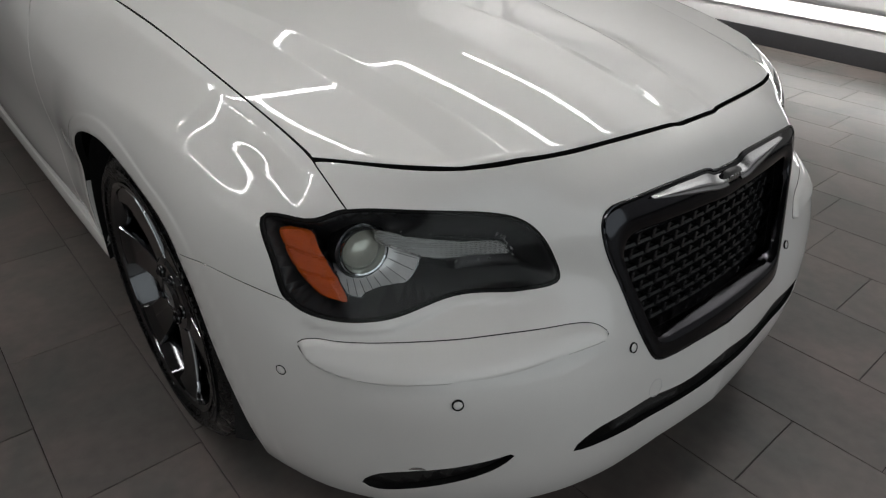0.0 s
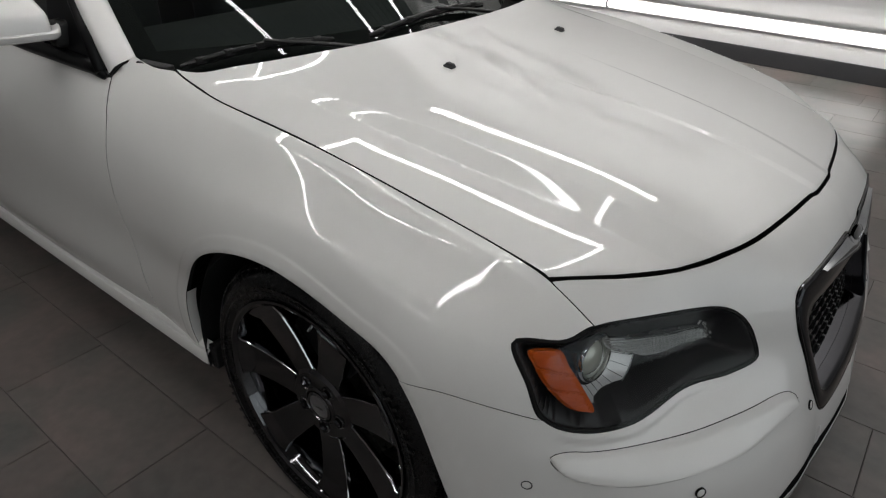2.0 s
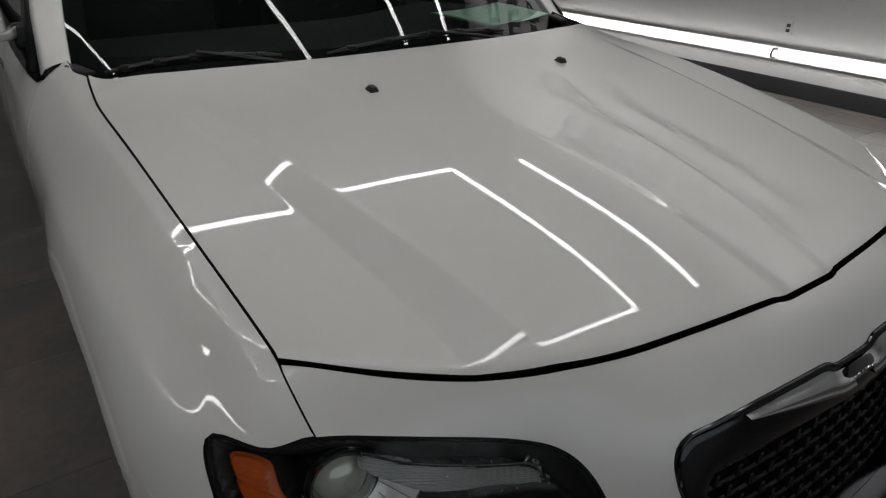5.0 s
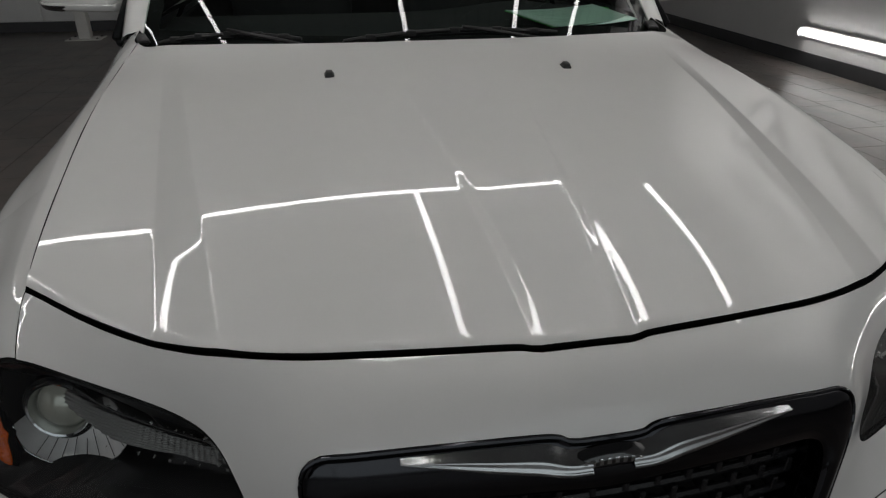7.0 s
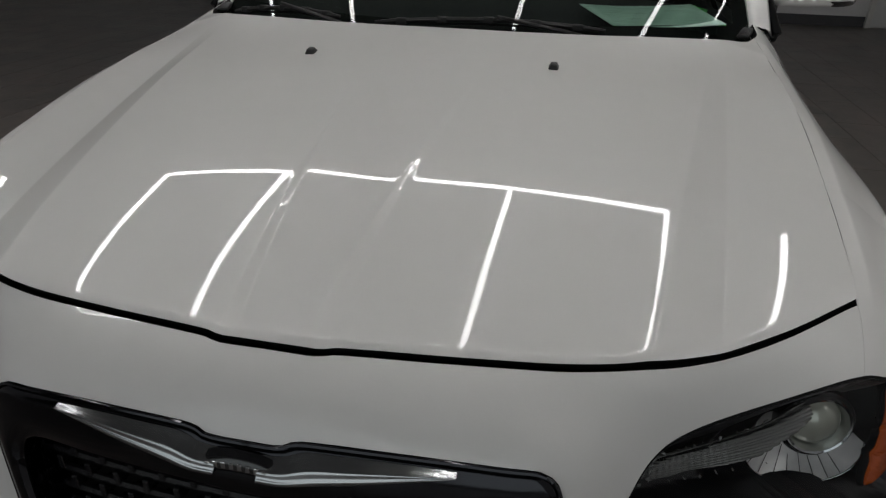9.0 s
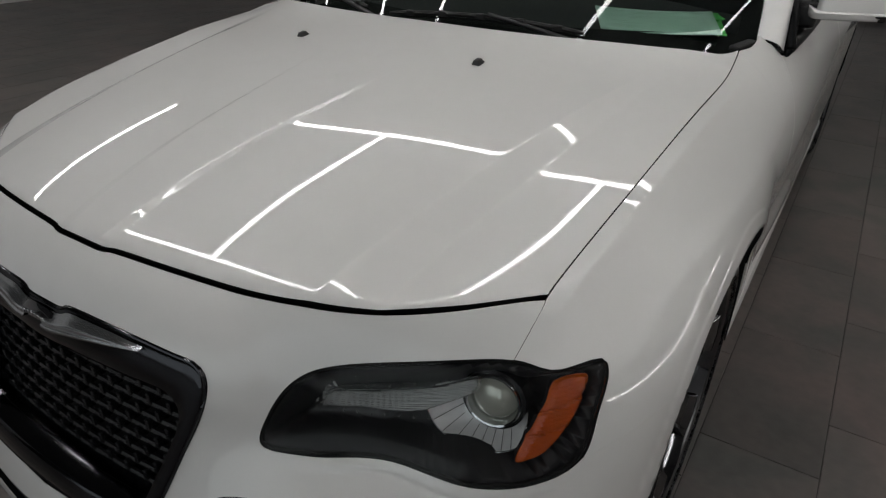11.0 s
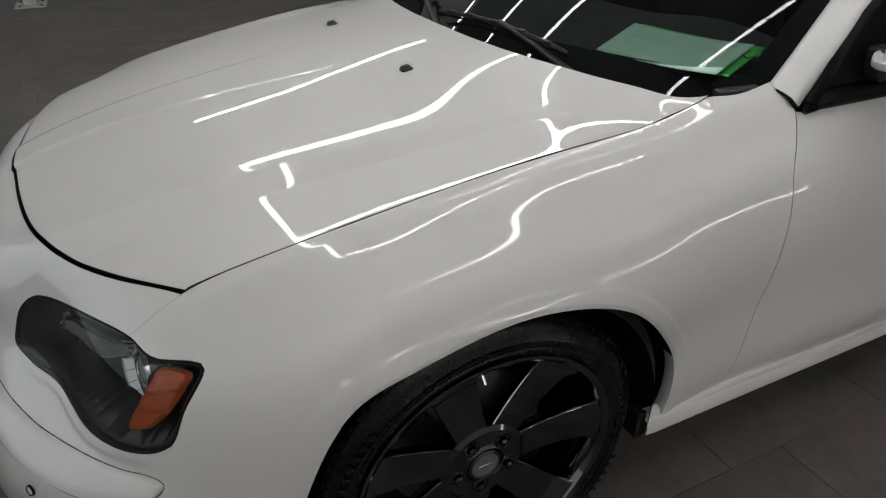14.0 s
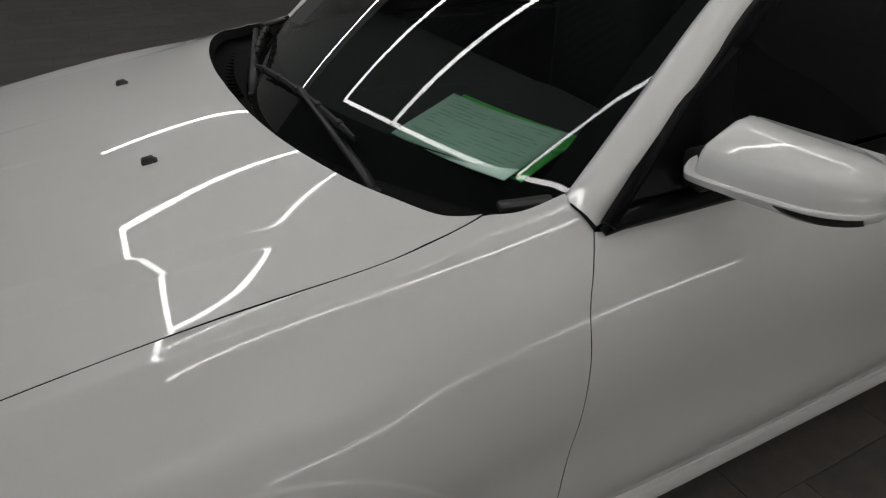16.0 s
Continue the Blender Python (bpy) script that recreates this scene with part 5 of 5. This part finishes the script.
# ---- glass, pillars, roof, cowl, wipers, mirrors, sills ----
def strip_loft(rows):
    bm = bmesh.new()
    vr = [[bm.verts.new(p) for p in r] for r in rows]
    for r, s in zip(vr, vr[1:]):
        for k in range(len(r) - 1):
            bm.faces.new((r[k], r[k + 1], s[k + 1], s[k]))
    return bm


PILLAR_OUT = spline([(.852, 1.763, .994), (.826, 1.923, 1.157), (.768, 2.124, 1.303), (.70, 2.36, 1.405), (.64, 2.62, 1.455)], 30)
PILLAR_IN = spline([(.786, 1.742, 1.020), (.752, 1.905, 1.160), (.703, 2.105, 1.315), (.64, 2.34, 1.42), (.585, 2.60, 1.468)], 30)
PILLAR_FIT = [np.polyfit(np.arange(30) / 26.0, PILLAR_IN[:, j], 3) for j in range(3)]


def screen_at(s, v):
    """The windscreen: s from -1 to 1 across, v from 0 at the cowl to 1 at the roof."""
    px, py, pz = (float(np.polyval(c, v)) for c in PILLAR_FIT)
    cy = 1.496 + 0.9872 * v - 0.0304 * 4 * v * (1 - v)
    cz = 1.0074 + 0.4604 * v + 0.0414 * 4 * v * (1 - v)
    a = s * s
    return Vector((s * px, cy + (py - cy) * (1.1677 * a - 0.3206 * a * a + 0.1529 * a ** 4), cz + (pz - cz) * (1.2472 * a + 0.0145 * a * a - 0.2617 * a ** 4)))


bm = strip_loft([[screen_at(s, v) for s in np.linspace(-1, 1, 61)] for v in np.linspace(-0.08, 1, 33)])
ws = part("windscreen", bm, SCREEN, car, "tinted windscreen", smooth=True)
ws.visible_shadow = False
# black printed band round the glass
for rows in ([[screen_at(s, v) - Vector((0, -.003, .003)) for s in np.linspace(-1, 1, 61)] for v in (-0.08, -0.03, 0.0, 0.03)],
             [[screen_at(s, v) - Vector((0, -.003, .003)) for s in (-1, -.965, -.94)] for v in np.linspace(0, 1, 21)],
             [[screen_at(s, v) - Vector((0, -.003, .003)) for s in (1, .965, .94)] for v in np.linspace(0, 1, 21)]):
    part("glass_band", strip_loft(rows), GAP, car, smooth=True)

for s in (-1, 1):
    rows = []
    for a, b in zip(PILLAR_OUT, PILLAR_IN):
        a, b = Vector(a), Vector(b)
        mid = (a + b) / 2 + Vector((.30, -.45, .6)).normalized() * 0.014
        inn = b + Vector((-.02, .03, -.02))
        out = a + Vector((-.02, .03, -.012))
        pts = [out, a, a.lerp(mid, .5) + Vector((.1, -.2, .3)).normalized() * .006, mid, mid.lerp(b, .5) + Vector((.0, -.3, .3)).normalized() * .006, b, inn]
        rows.append([Vector((s * p.x, p.y, p.z)) for p in pts])
    part("windscreen_pillar", strip_loft(rows), PAINT, car, "white windscreen pillar", smooth=True)
    foot = [Vector((s * p[0], p[1] - .001, p[2] - .002)) for p in spline([(.786, 1.742, 1.020), (.822, 1.748, 1.016), (.852, 1.762, .994)], 10)]
    part("pillar_seam", sweep(foot, 0.003, 6), GAP, car)
    # side glass, its black frame and the mirror corner
    top = spline([(.826, 1.923, 1.157), (.768, 2.124, 1.303), (.70, 2.36, 1.405), (.655, 2.62, 1.448), (.645, 3.0, 1.458), (.65, 3.5, 1.44), (.68, 3.95, 1.36), (.74, 4.25, 1.22)], 50)
    low = spline([(.862, 1.80, 1.000), (.868, 2.1, 1.003), (.868, 2.5, 1.008), (.868, 2.9, 1.014), (.868, 3.4, 1.02), (.868, 3.9, 1.025), (.868, 4.3, 1.03)], 50)
    low_in, top_in = low + [-.022, 0, 0], top + [-.028, 0.012, -.012]
    part("side_window", strip_loft([[Vector((s * p[0], p[1], p[2])) for p in (a * (1 - f) + b * f for f in np.linspace(0, 1, 8))] for a, b in zip(low_in, top_in)]), SIDE_GLASS, car, "dark side window", smooth=True)
    fr = [Vector((s * (p[0] - .004), p[1] + .006, p[2] - .006)) for p in top]
    part("window_frame", sweep([Vector((s * .866, 1.775, 1.0))] + fr, 0.013, 8), TRIM_BLACK, car, "black window frame", smooth=True)
    band = [[Vector((s * (p[0] + o), p[1] + d, p[2] - d * .75)) for o, d in ((-.002, .002), (.0005, .016), (.0005, .036), (-.006, .044))] for p in top]
    part("window_band", strip_loft(band), TRIM_BLACK, car, "black band along the window", smooth=True)
    sill = [Vector((s * (p[0] + .001), p[1], p[2] + .004)) for p in low]
    part("window_sill_trim", sweep([Vector((s * .860, 1.772, .985))] + sill, [0.007] + [0.016] * len(sill), 8, True, 1.3), TRIM_BLACK, car, "black belt moulding", smooth=True)
    tri = [(.857, 1.778, .998), (.864, 2.03, 1.008), (.818, 2.045, 1.240), (.832, 1.94, 1.165), (.846, 1.84, 1.068)]
    bm = bmesh.new()
    vo = [bm.verts.new((s * p[0], p[1], p[2])) for p in tri]
    vi = [bm.verts.new((s * (p[0] - .02), p[1], p[2])) for p in tri]
    bm.faces.new(vo)
    bm.faces.new(list(reversed(vi)))
    for i in range(5):
        bm.faces.new((vo[i], vo[(i + 1) % 5], vi[(i + 1) % 5], vi[i]))
    part("mirror_corner", bm, TRIM_BLACK, car, "black mirror corner panel")

    # door mirror: shell, foot, glass, turn signal
    mirror = new("door_mirror")
    mirror.parent = car
    tagged(mirror, "white door mirror with dark signal strip")
    def end_round(f, a, b):
        """1 along the middle, rounding to 0 over a at the inner and b at the outer end."""
        p, q = min(1.0, f / a), min(1.0, (1 - f) / b)
        return math.sqrt(max(0.0, 1 - (1 - p) ** 2)) * math.sqrt(max(0.0, 1 - (1 - q) ** 2))
    n, upper, lower, sig = 36, [], [], []
    for i in range(n + 1):
        f = 0.5 - 0.5 * math.cos(math.pi * i / n)
        k = end_round(f, 0.10, 0.30)
        x, back = 0.888 + 0.235 * f, 0.072 * f ** 1.6
        yf, yb, z0 = 1.893 + back + 0.055 * (1 - k), 2.012 + back * 0.6, 1.062 + 0.004 * f
        top = z0 + 0.030 + (0.072 - 0.016 * f) * (0.45 + 0.55 * k)
        mid = z0 + 0.026 + 0.030 * (0.5 + 0.5 * k)
        d = yb - yf
        upper.append([Vector((s * x, yf + dy * d, z)) for dy, z in ((.05, z0 + .016), (.04, z0 + .026), (.05, mid - .012), (.075, mid), (.14, mid + .010), (.36, .45 * mid + .55 * top), (.62, .1 * mid + .9 * top), (.86, top), (.97, top - .006), (1.0, top - .02), (1.0, z0 + .016))])
    for i in range(n + 1):
        f = 0.5 - 0.5 * math.cos(math.pi * i / n)
        k = end_round(f, 0.12, 0.26)
        x, back = 0.868 + 0.257 * f, 0.072 * f ** 1.6
        yf, yb, z0 = 1.890 + back + 0.055 * (1 - k), 2.008 + back * 0.6, 1.060 + 0.004 * f
        d = yb - yf
        z1 = z0 + .0225 + .010 * (1 - min(1.0, f / 0.10))
        low = z0 + .010 * (1 - k)
        sect = ((1.0, z1 - .004), (.10, z1), (.03, z1 - .001), (.0, z1 - .005), (.03, low + .007), (.14, low), (.5, low - .002), (1.0, low + .002))
        lower.append([Vector((s * x, yf + dy * d, z)) for dy, z in sect])
        if 0.62 < f < 0.985:
            h = min(1.0, (f - .60) / .08)
            sig.append([Vector((s * x, yf + dy * d - .0012, z)) for dy, z in ((.004, z1 - .0075), (.022, low + .009 + .006 * (1 - h)), (.06, low + .004 + .008 * (1 - h)), (.15, low - .002 + .008 * (1 - h)))])
    for name, rows_, label in (("mirror_shell", upper, "white mirror shell"), ("mirror_foot", lower, "white lower lip")):
        bm = strip_loft(rows_)
        bmesh.ops.remove_doubles(bm, verts=bm.verts, dist=1e-5)
        for r in (0, -1):
            bmesh.ops.contextual_create(bm, geom=[e for e in bm.edges if e.is_boundary and all(abs(v.co.x - rows_[r][0].x) < 1e-5 for v in e.verts)])
        part(name, bm, PAINT, mirror, label, angle=50)
    part("turn_signal", strip_loft(sig), GLOSS_BLACK, mirror, "smoked signal lens", smooth=True)
    part("mirror_arm", box_bm((-.03, -.03, -.035), (.045, .03, .03), 0.012, 3, pose(s * .85, 1.965, 1.065, 0, 0, 0)), PLASTIC, mirror, "black mirror arm", angle=40)
    bmg = strip_loft([[Vector((s * x, 2.02 + .03 * ((x - .88) / .22), z)) for z in (1.055, 1.10, 1.155)] for x in (.885, .95, 1.02, 1.09)])
    part("mirror_glass", bmg, CHROME, mirror, "mirror glass", smooth=True)

    # side skirt: two lips, the lower one standing out
    prof = [(.900, .346), (.914, .340), (.919, .332), (.911, .327), (.921, .321), (.927, .304), (.926, .285), (.915, .272), (.86, .264)]
    ys = np.r_[np.linspace(1.455, 1.62, 8), np.linspace(1.9, 3.72, 12)]
    rows = []
    for y in ys:
        f = min(1.0, (y - 1.44) / 0.03)
        rows.append([Vector((s * (x - .004 * (1 - f)), y, z)) for x, z in prof])
    part("side_skirt", strip_loft(rows), PAINT, car, "white side skirt", angle=30)
    lines = [Vector((s * .9135, y, .3285)) for y in np.linspace(1.60, 3.7, 12)]
    part("skirt_seam", sweep(lines, 0.0022, 6), GAP, car)
    part("skirt_end", box_bm((.865, 1.435, .268), (.912, 1.462, .345), 0.006, 2) if s > 0 else box_bm((-.912, 1.435, .268), (-.865, 1.462, .345), 0.006, 2), PLASTIC, car, "black arch liner end")

# roof and rear of the body, plain
roof = []
for y, hw, z in ((2.44, .60, 1.462), (2.62, .60, 1.478), (3.0, .61, 1.49), (3.5, .61, 1.478), (3.95, .64, 1.40), (4.35, .70, 1.20), (4.6, .78, 1.08), (5.02, .80, 1.05), (5.10, .82, .95), (5.12, .86, .6), (5.06, .88, .26)):
    roof.append([Vector((hw * s, y, z - 0.03 * abs(s) ** 3)) for s in np.linspace(-1, 1, 13)])
part("roof", strip_loft(roof[:5]), PAINT, car, "white roof", smooth=True)
part("rear_screen", strip_loft(roof[4:6]), SIDE_GLASS, car, "dark rear window", smooth=True)
part("boot", strip_loft(roof[5:]), PAINT, car, "white boot lid and rear end", angle=40)
for s in (-1, 1):
    rows = [[Vector((s * .868, y, z0)), Vector((s * w, y, z1))] for y, z0, w, z1 in ((3.9, 1.02, .66, 1.38), (4.3, 1.03, .72, 1.2), (4.6, 1.03, .78, 1.07), (4.74, 1.03, .79, 1.06), (5.04, 1.0, .80, 1.04))]
    part("rear_quarter", strip_loft(rows), PAINT, car, smooth=True)
    rows = [[Vector((s * x, y, z)) for x, z in ((.868, 1.03), (.925, .8), (.93, .55), (.905, .29))] for y in (4.74, 4.9, 5.03)]
    part("rear_corner", strip_loft([[Vector((p.x * (1 - .06 * i / 2), p.y, p.z)) for p in r] for i, r in enumerate(rows)]), PAINT, car, smooth=True)
part("under_body", box_bm((-.80, .75, .19), (.80, 4.9, .23), .01), UNDER, car, "dark underbody")
part("bulkhead", box_bm((-.74, 1.62, .25), (.74, 1.66, .93), .01), UNDER, car)
for s in (-1, 1):
    part("inner_door", box_bm((min(s * .80, s * .83), 1.80, .25), (max(s * .80, s * .83), 4.7, .97), .01), CABIN, car)

# cowl panel between hood and glass
rows = []
for x in np.linspace(-.80, .80, 49):
    yr = float(np.interp(abs(x), HOOD_REAR[:, 0], HOOD_REAR[:, 1])) if abs(x) < .768 else 1.60 + 2.2 * (abs(x) - .768)
    zr = float(np.interp(abs(x), HOOD_REAR[:, 0], HOOD_REAR[:, 2]))
    g = screen_at(max(-1.0, min(1.0, x / .786)), -0.07)
    rows.append([Vector((x, yr - .015, zr - .032)), Vector((x, yr + .012, zr - .052)), Vector((x, .5 * (yr + g.y), min(zr - .058, g.z - .012))), Vector((x, g.y - .004, g.z - .008)), Vector((x, g.y + .05, g.z - .03))])
part("cowl_panel", strip_loft(rows), COWL, car, "black ribbed cowl panel", smooth=True)
for s in (-1, 1):
    for k in range(14):
        x = s * (0.16 + 0.035 * k)
        yr = float(np.interp(abs(x), HOOD_REAR[:, 0], HOOD_REAR[:, 1]))
        part("cowl_rib", box_bm((x - .003, yr + .025, .958), (x + .003, yr + .055, .970), .001, 1), COWL, car)
    tri = box_bm((-.022, -.045, -.012), (.010, .05, .002), .006, 2)
    tri.transform(pose(s * .768, 1.680, 1.016, 4, 0, -s * 18))
    part("cowl_corner", tri, PLASTIC, car, "black corner gasket", angle=40)


def wiper(pivot, elbow, tip, tail, name="wiper"):
    w = new(name)
    w.parent = car
    tagged(w, "black wiper arm and blade parked on the windscreen")
    a, b, c, d = Vector(pivot), Vector(elbow), Vector(tip), Vector(tail)
    part("arm", sweep([a, a.lerp(b, .15) + Vector((0, 0, .008)), a.lerp(b, .6) + Vector((0, 0, .010)), b + Vector((0, 0, .006))], [.012, .013, .010, .008], 8, True, .6), PLASTIC, w, smooth=True)
    part("pivot_cap", lathe([(-.02, .013), (.004, .013), (.007, .009), (.008, .0002)], 20, "z"), PLASTIC, w, angle=40).location = a
    mid = [c.lerp(d, f) + Vector((0, -.004, 0.016 * math.sin(math.pi * f))) for f in np.linspace(0, 1, 14)]
    part("blade_frame", sweep(mid, [.004] + [.0070] * 12 + [.004], 6), PLASTIC, w)
    part("blade_rubber", sweep([p + Vector((0, .002, -.011)) for p in mid], .003, 5), GAP, w)
    for f in (.12, .3, .5, .7, .88):
        p = c.lerp(d, f) + Vector((0, -.004, 0.016 * math.sin(math.pi * f)))
        part("blade_clip", box_bm((-.014, -.007, -.008), (.014, .007, .008), .002, 1, pose(*p)), PLASTIC, w)


wiper((.52, 1.515, .962), (.105, 1.508, 1.040), (-.226, 1.490, 1.020), (.388, 1.532, 1.022))
wiper((-.16, 1.455, .962), (-.53, 1.565, 1.040), (-.725, 1.655, 1.005), (-.335, 1.520, 1.024))

# dashboard and cabin floor, dark; the printed sheet on it
rows = []
for x in np.linspace(-.74, .74, 31):
    rows.append([Vector((x, 1.50 + .25 * (abs(x) / .74) ** 2.2, .985)), Vector((x, 1.62 + .18 * (abs(x) / .74) ** 2, 1.000)), Vector((x, 1.82, 1.018)), Vector((x, 2.02, 1.030 + .03 * math.exp(-((x - .40) / .2) ** 2))), Vector((x, 2.12, 1.005)), Vector((x, 2.16, .90)), Vector((x, 2.18, .6))])
part("dashboard", strip_loft(rows), CABIN, car, "black dashboard", smooth=True)
part("cabin_floor", box_bm((-.78, 2.1, .30), (.78, 4.3, .34), .01), CABIN, car)
for s in (-1, 1):
    part("seat", box_bm((s * .38 - .26, 2.75, .34), (s * .38 + .26, 2.98, 1.10), .06, 3), CABIN, car, "black front seat", angle=50)
    part("head_rest", box_bm((s * .38 - .13, 2.88, 1.12), (s * .38 + .13, 2.98, 1.29), .04, 3), CABIN, car, angle=50)
part("rear_bench", box_bm((-.66, 3.65, .34), (.66, 3.95, 1.12), .06, 3), CABIN, car, angle=50)


def sheet(name, corners, thick, material, label, category, curl=0.0, parent=None):
    a, b, c, d = [Vector(p) for p in corners]
    n = 10
    bm = bmesh.new()
    for dz in (0.0, thick):
        g = []
        for i in range(n + 1):
            row = []
            for j in range(n + 1):
                u, v = i / n, j / n
                p = a.lerp(b, u).lerp(d.lerp(c, u), v)
                row.append(bm.verts.new(p + Vector((0, 0, dz + curl * (u - .5) ** 2 * 4))))
            g.append(row)
        for i in range(n):
            for j in range(n):
                bm.faces.new((g[i][j], g[i + 1][j], g[i + 1][j + 1], g[i][j + 1]))
    bmesh.ops.bridge_loops(bm, edges=[e for e in bm.edges if e.is_boundary])
    ob = part(name, bm, material, parent, label, smooth=True)
    return ob


PA, PB, PC, PD = Vector((.310, 1.796, 1.047)), Vector((.633, 1.866, 1.052)), Vector((.708, 1.676, 1.026)), Vector((.406, 1.602, 1.020))
doc = thing("document_folder", "mint-green printed sheet in a bright green folder on the dashboard", "folder", (.5, 1.75, 1.02))
inv = Vector((.5, 1.75, 1.02))
def rel(*ps):
    return [Vector(p) - inv for p in ps]
sheet("folder_back", rel(PA + Vector((.004, .024, -.003)), PB + Vector((.014, .018, -.004)), PC + Vector((.006, .032, -.005)), PD + Vector((.004, .030, -.004))), .003, PAPER_GREEN, "bright green folder", "", .004, doc)
sheet("paper", rel(PA, PB, PC, PD), .002, PAPER, "mint-green printed sheet", "", .006, doc)
random.seed(5)
for r in range(13):
    v = 0.10 + r * 0.062
    u = 0.06
    while u < 0.9:
        L = random.uniform(.05, .22)
        if random.random() < .75:
            e = min(u + L, .93)
            a0, a1 = PA.lerp(PB, u).lerp(PD.lerp(PC, u), v), PA.lerp(PB, e).lerp(PD.lerp(PC, e), v)
            z = Vector((0, 0, .0032 + .006 * (((u + e) / 2) - .5) ** 2 * 4))
            part("text_bar", sweep([a0 + z - inv, a1 + z - inv], .0024, 4, True, .2), INK, doc)
        u += L + .03
clip = [PB + Vector((.022, -.01, -.002)), PB + Vector((.040, -.035, -.004)), PB + Vector((.030, -.060, -.006))]
part("folder_clip", sweep([p - inv for p in clip], .007, 6, True, .4), PAPER_GREEN, doc)

# ---- floor tiles: the ones round the car singly, the rest joined ----
tile_data = tile_mesh(TW, TL)
near = sorted(FLOOR_SPOTS, key=lambda s: math.hypot((s[0] + 0.17) * 0.9, s[1] + 0.3 - 1.2))
for x, y in near[:300]:
    t = new("floor_tile", tile_data)
    t.location = (x, y, random.uniform(-0.0004, 0.0))
    t.parent = floor
rv, rf = [], []
for x, y in near[300:]:
    k = len(rv)
    for v in tile_data.vertices:
        rv.append((v.co.x + x, v.co.y + y, v.co.z))
    for p in tile_data.polygons:
        rf.append([k + i for i in p.vertices])
tagged(link("floor_tiles_far", rv, rf, TILE, floor, smooth=False), kind="stuff")
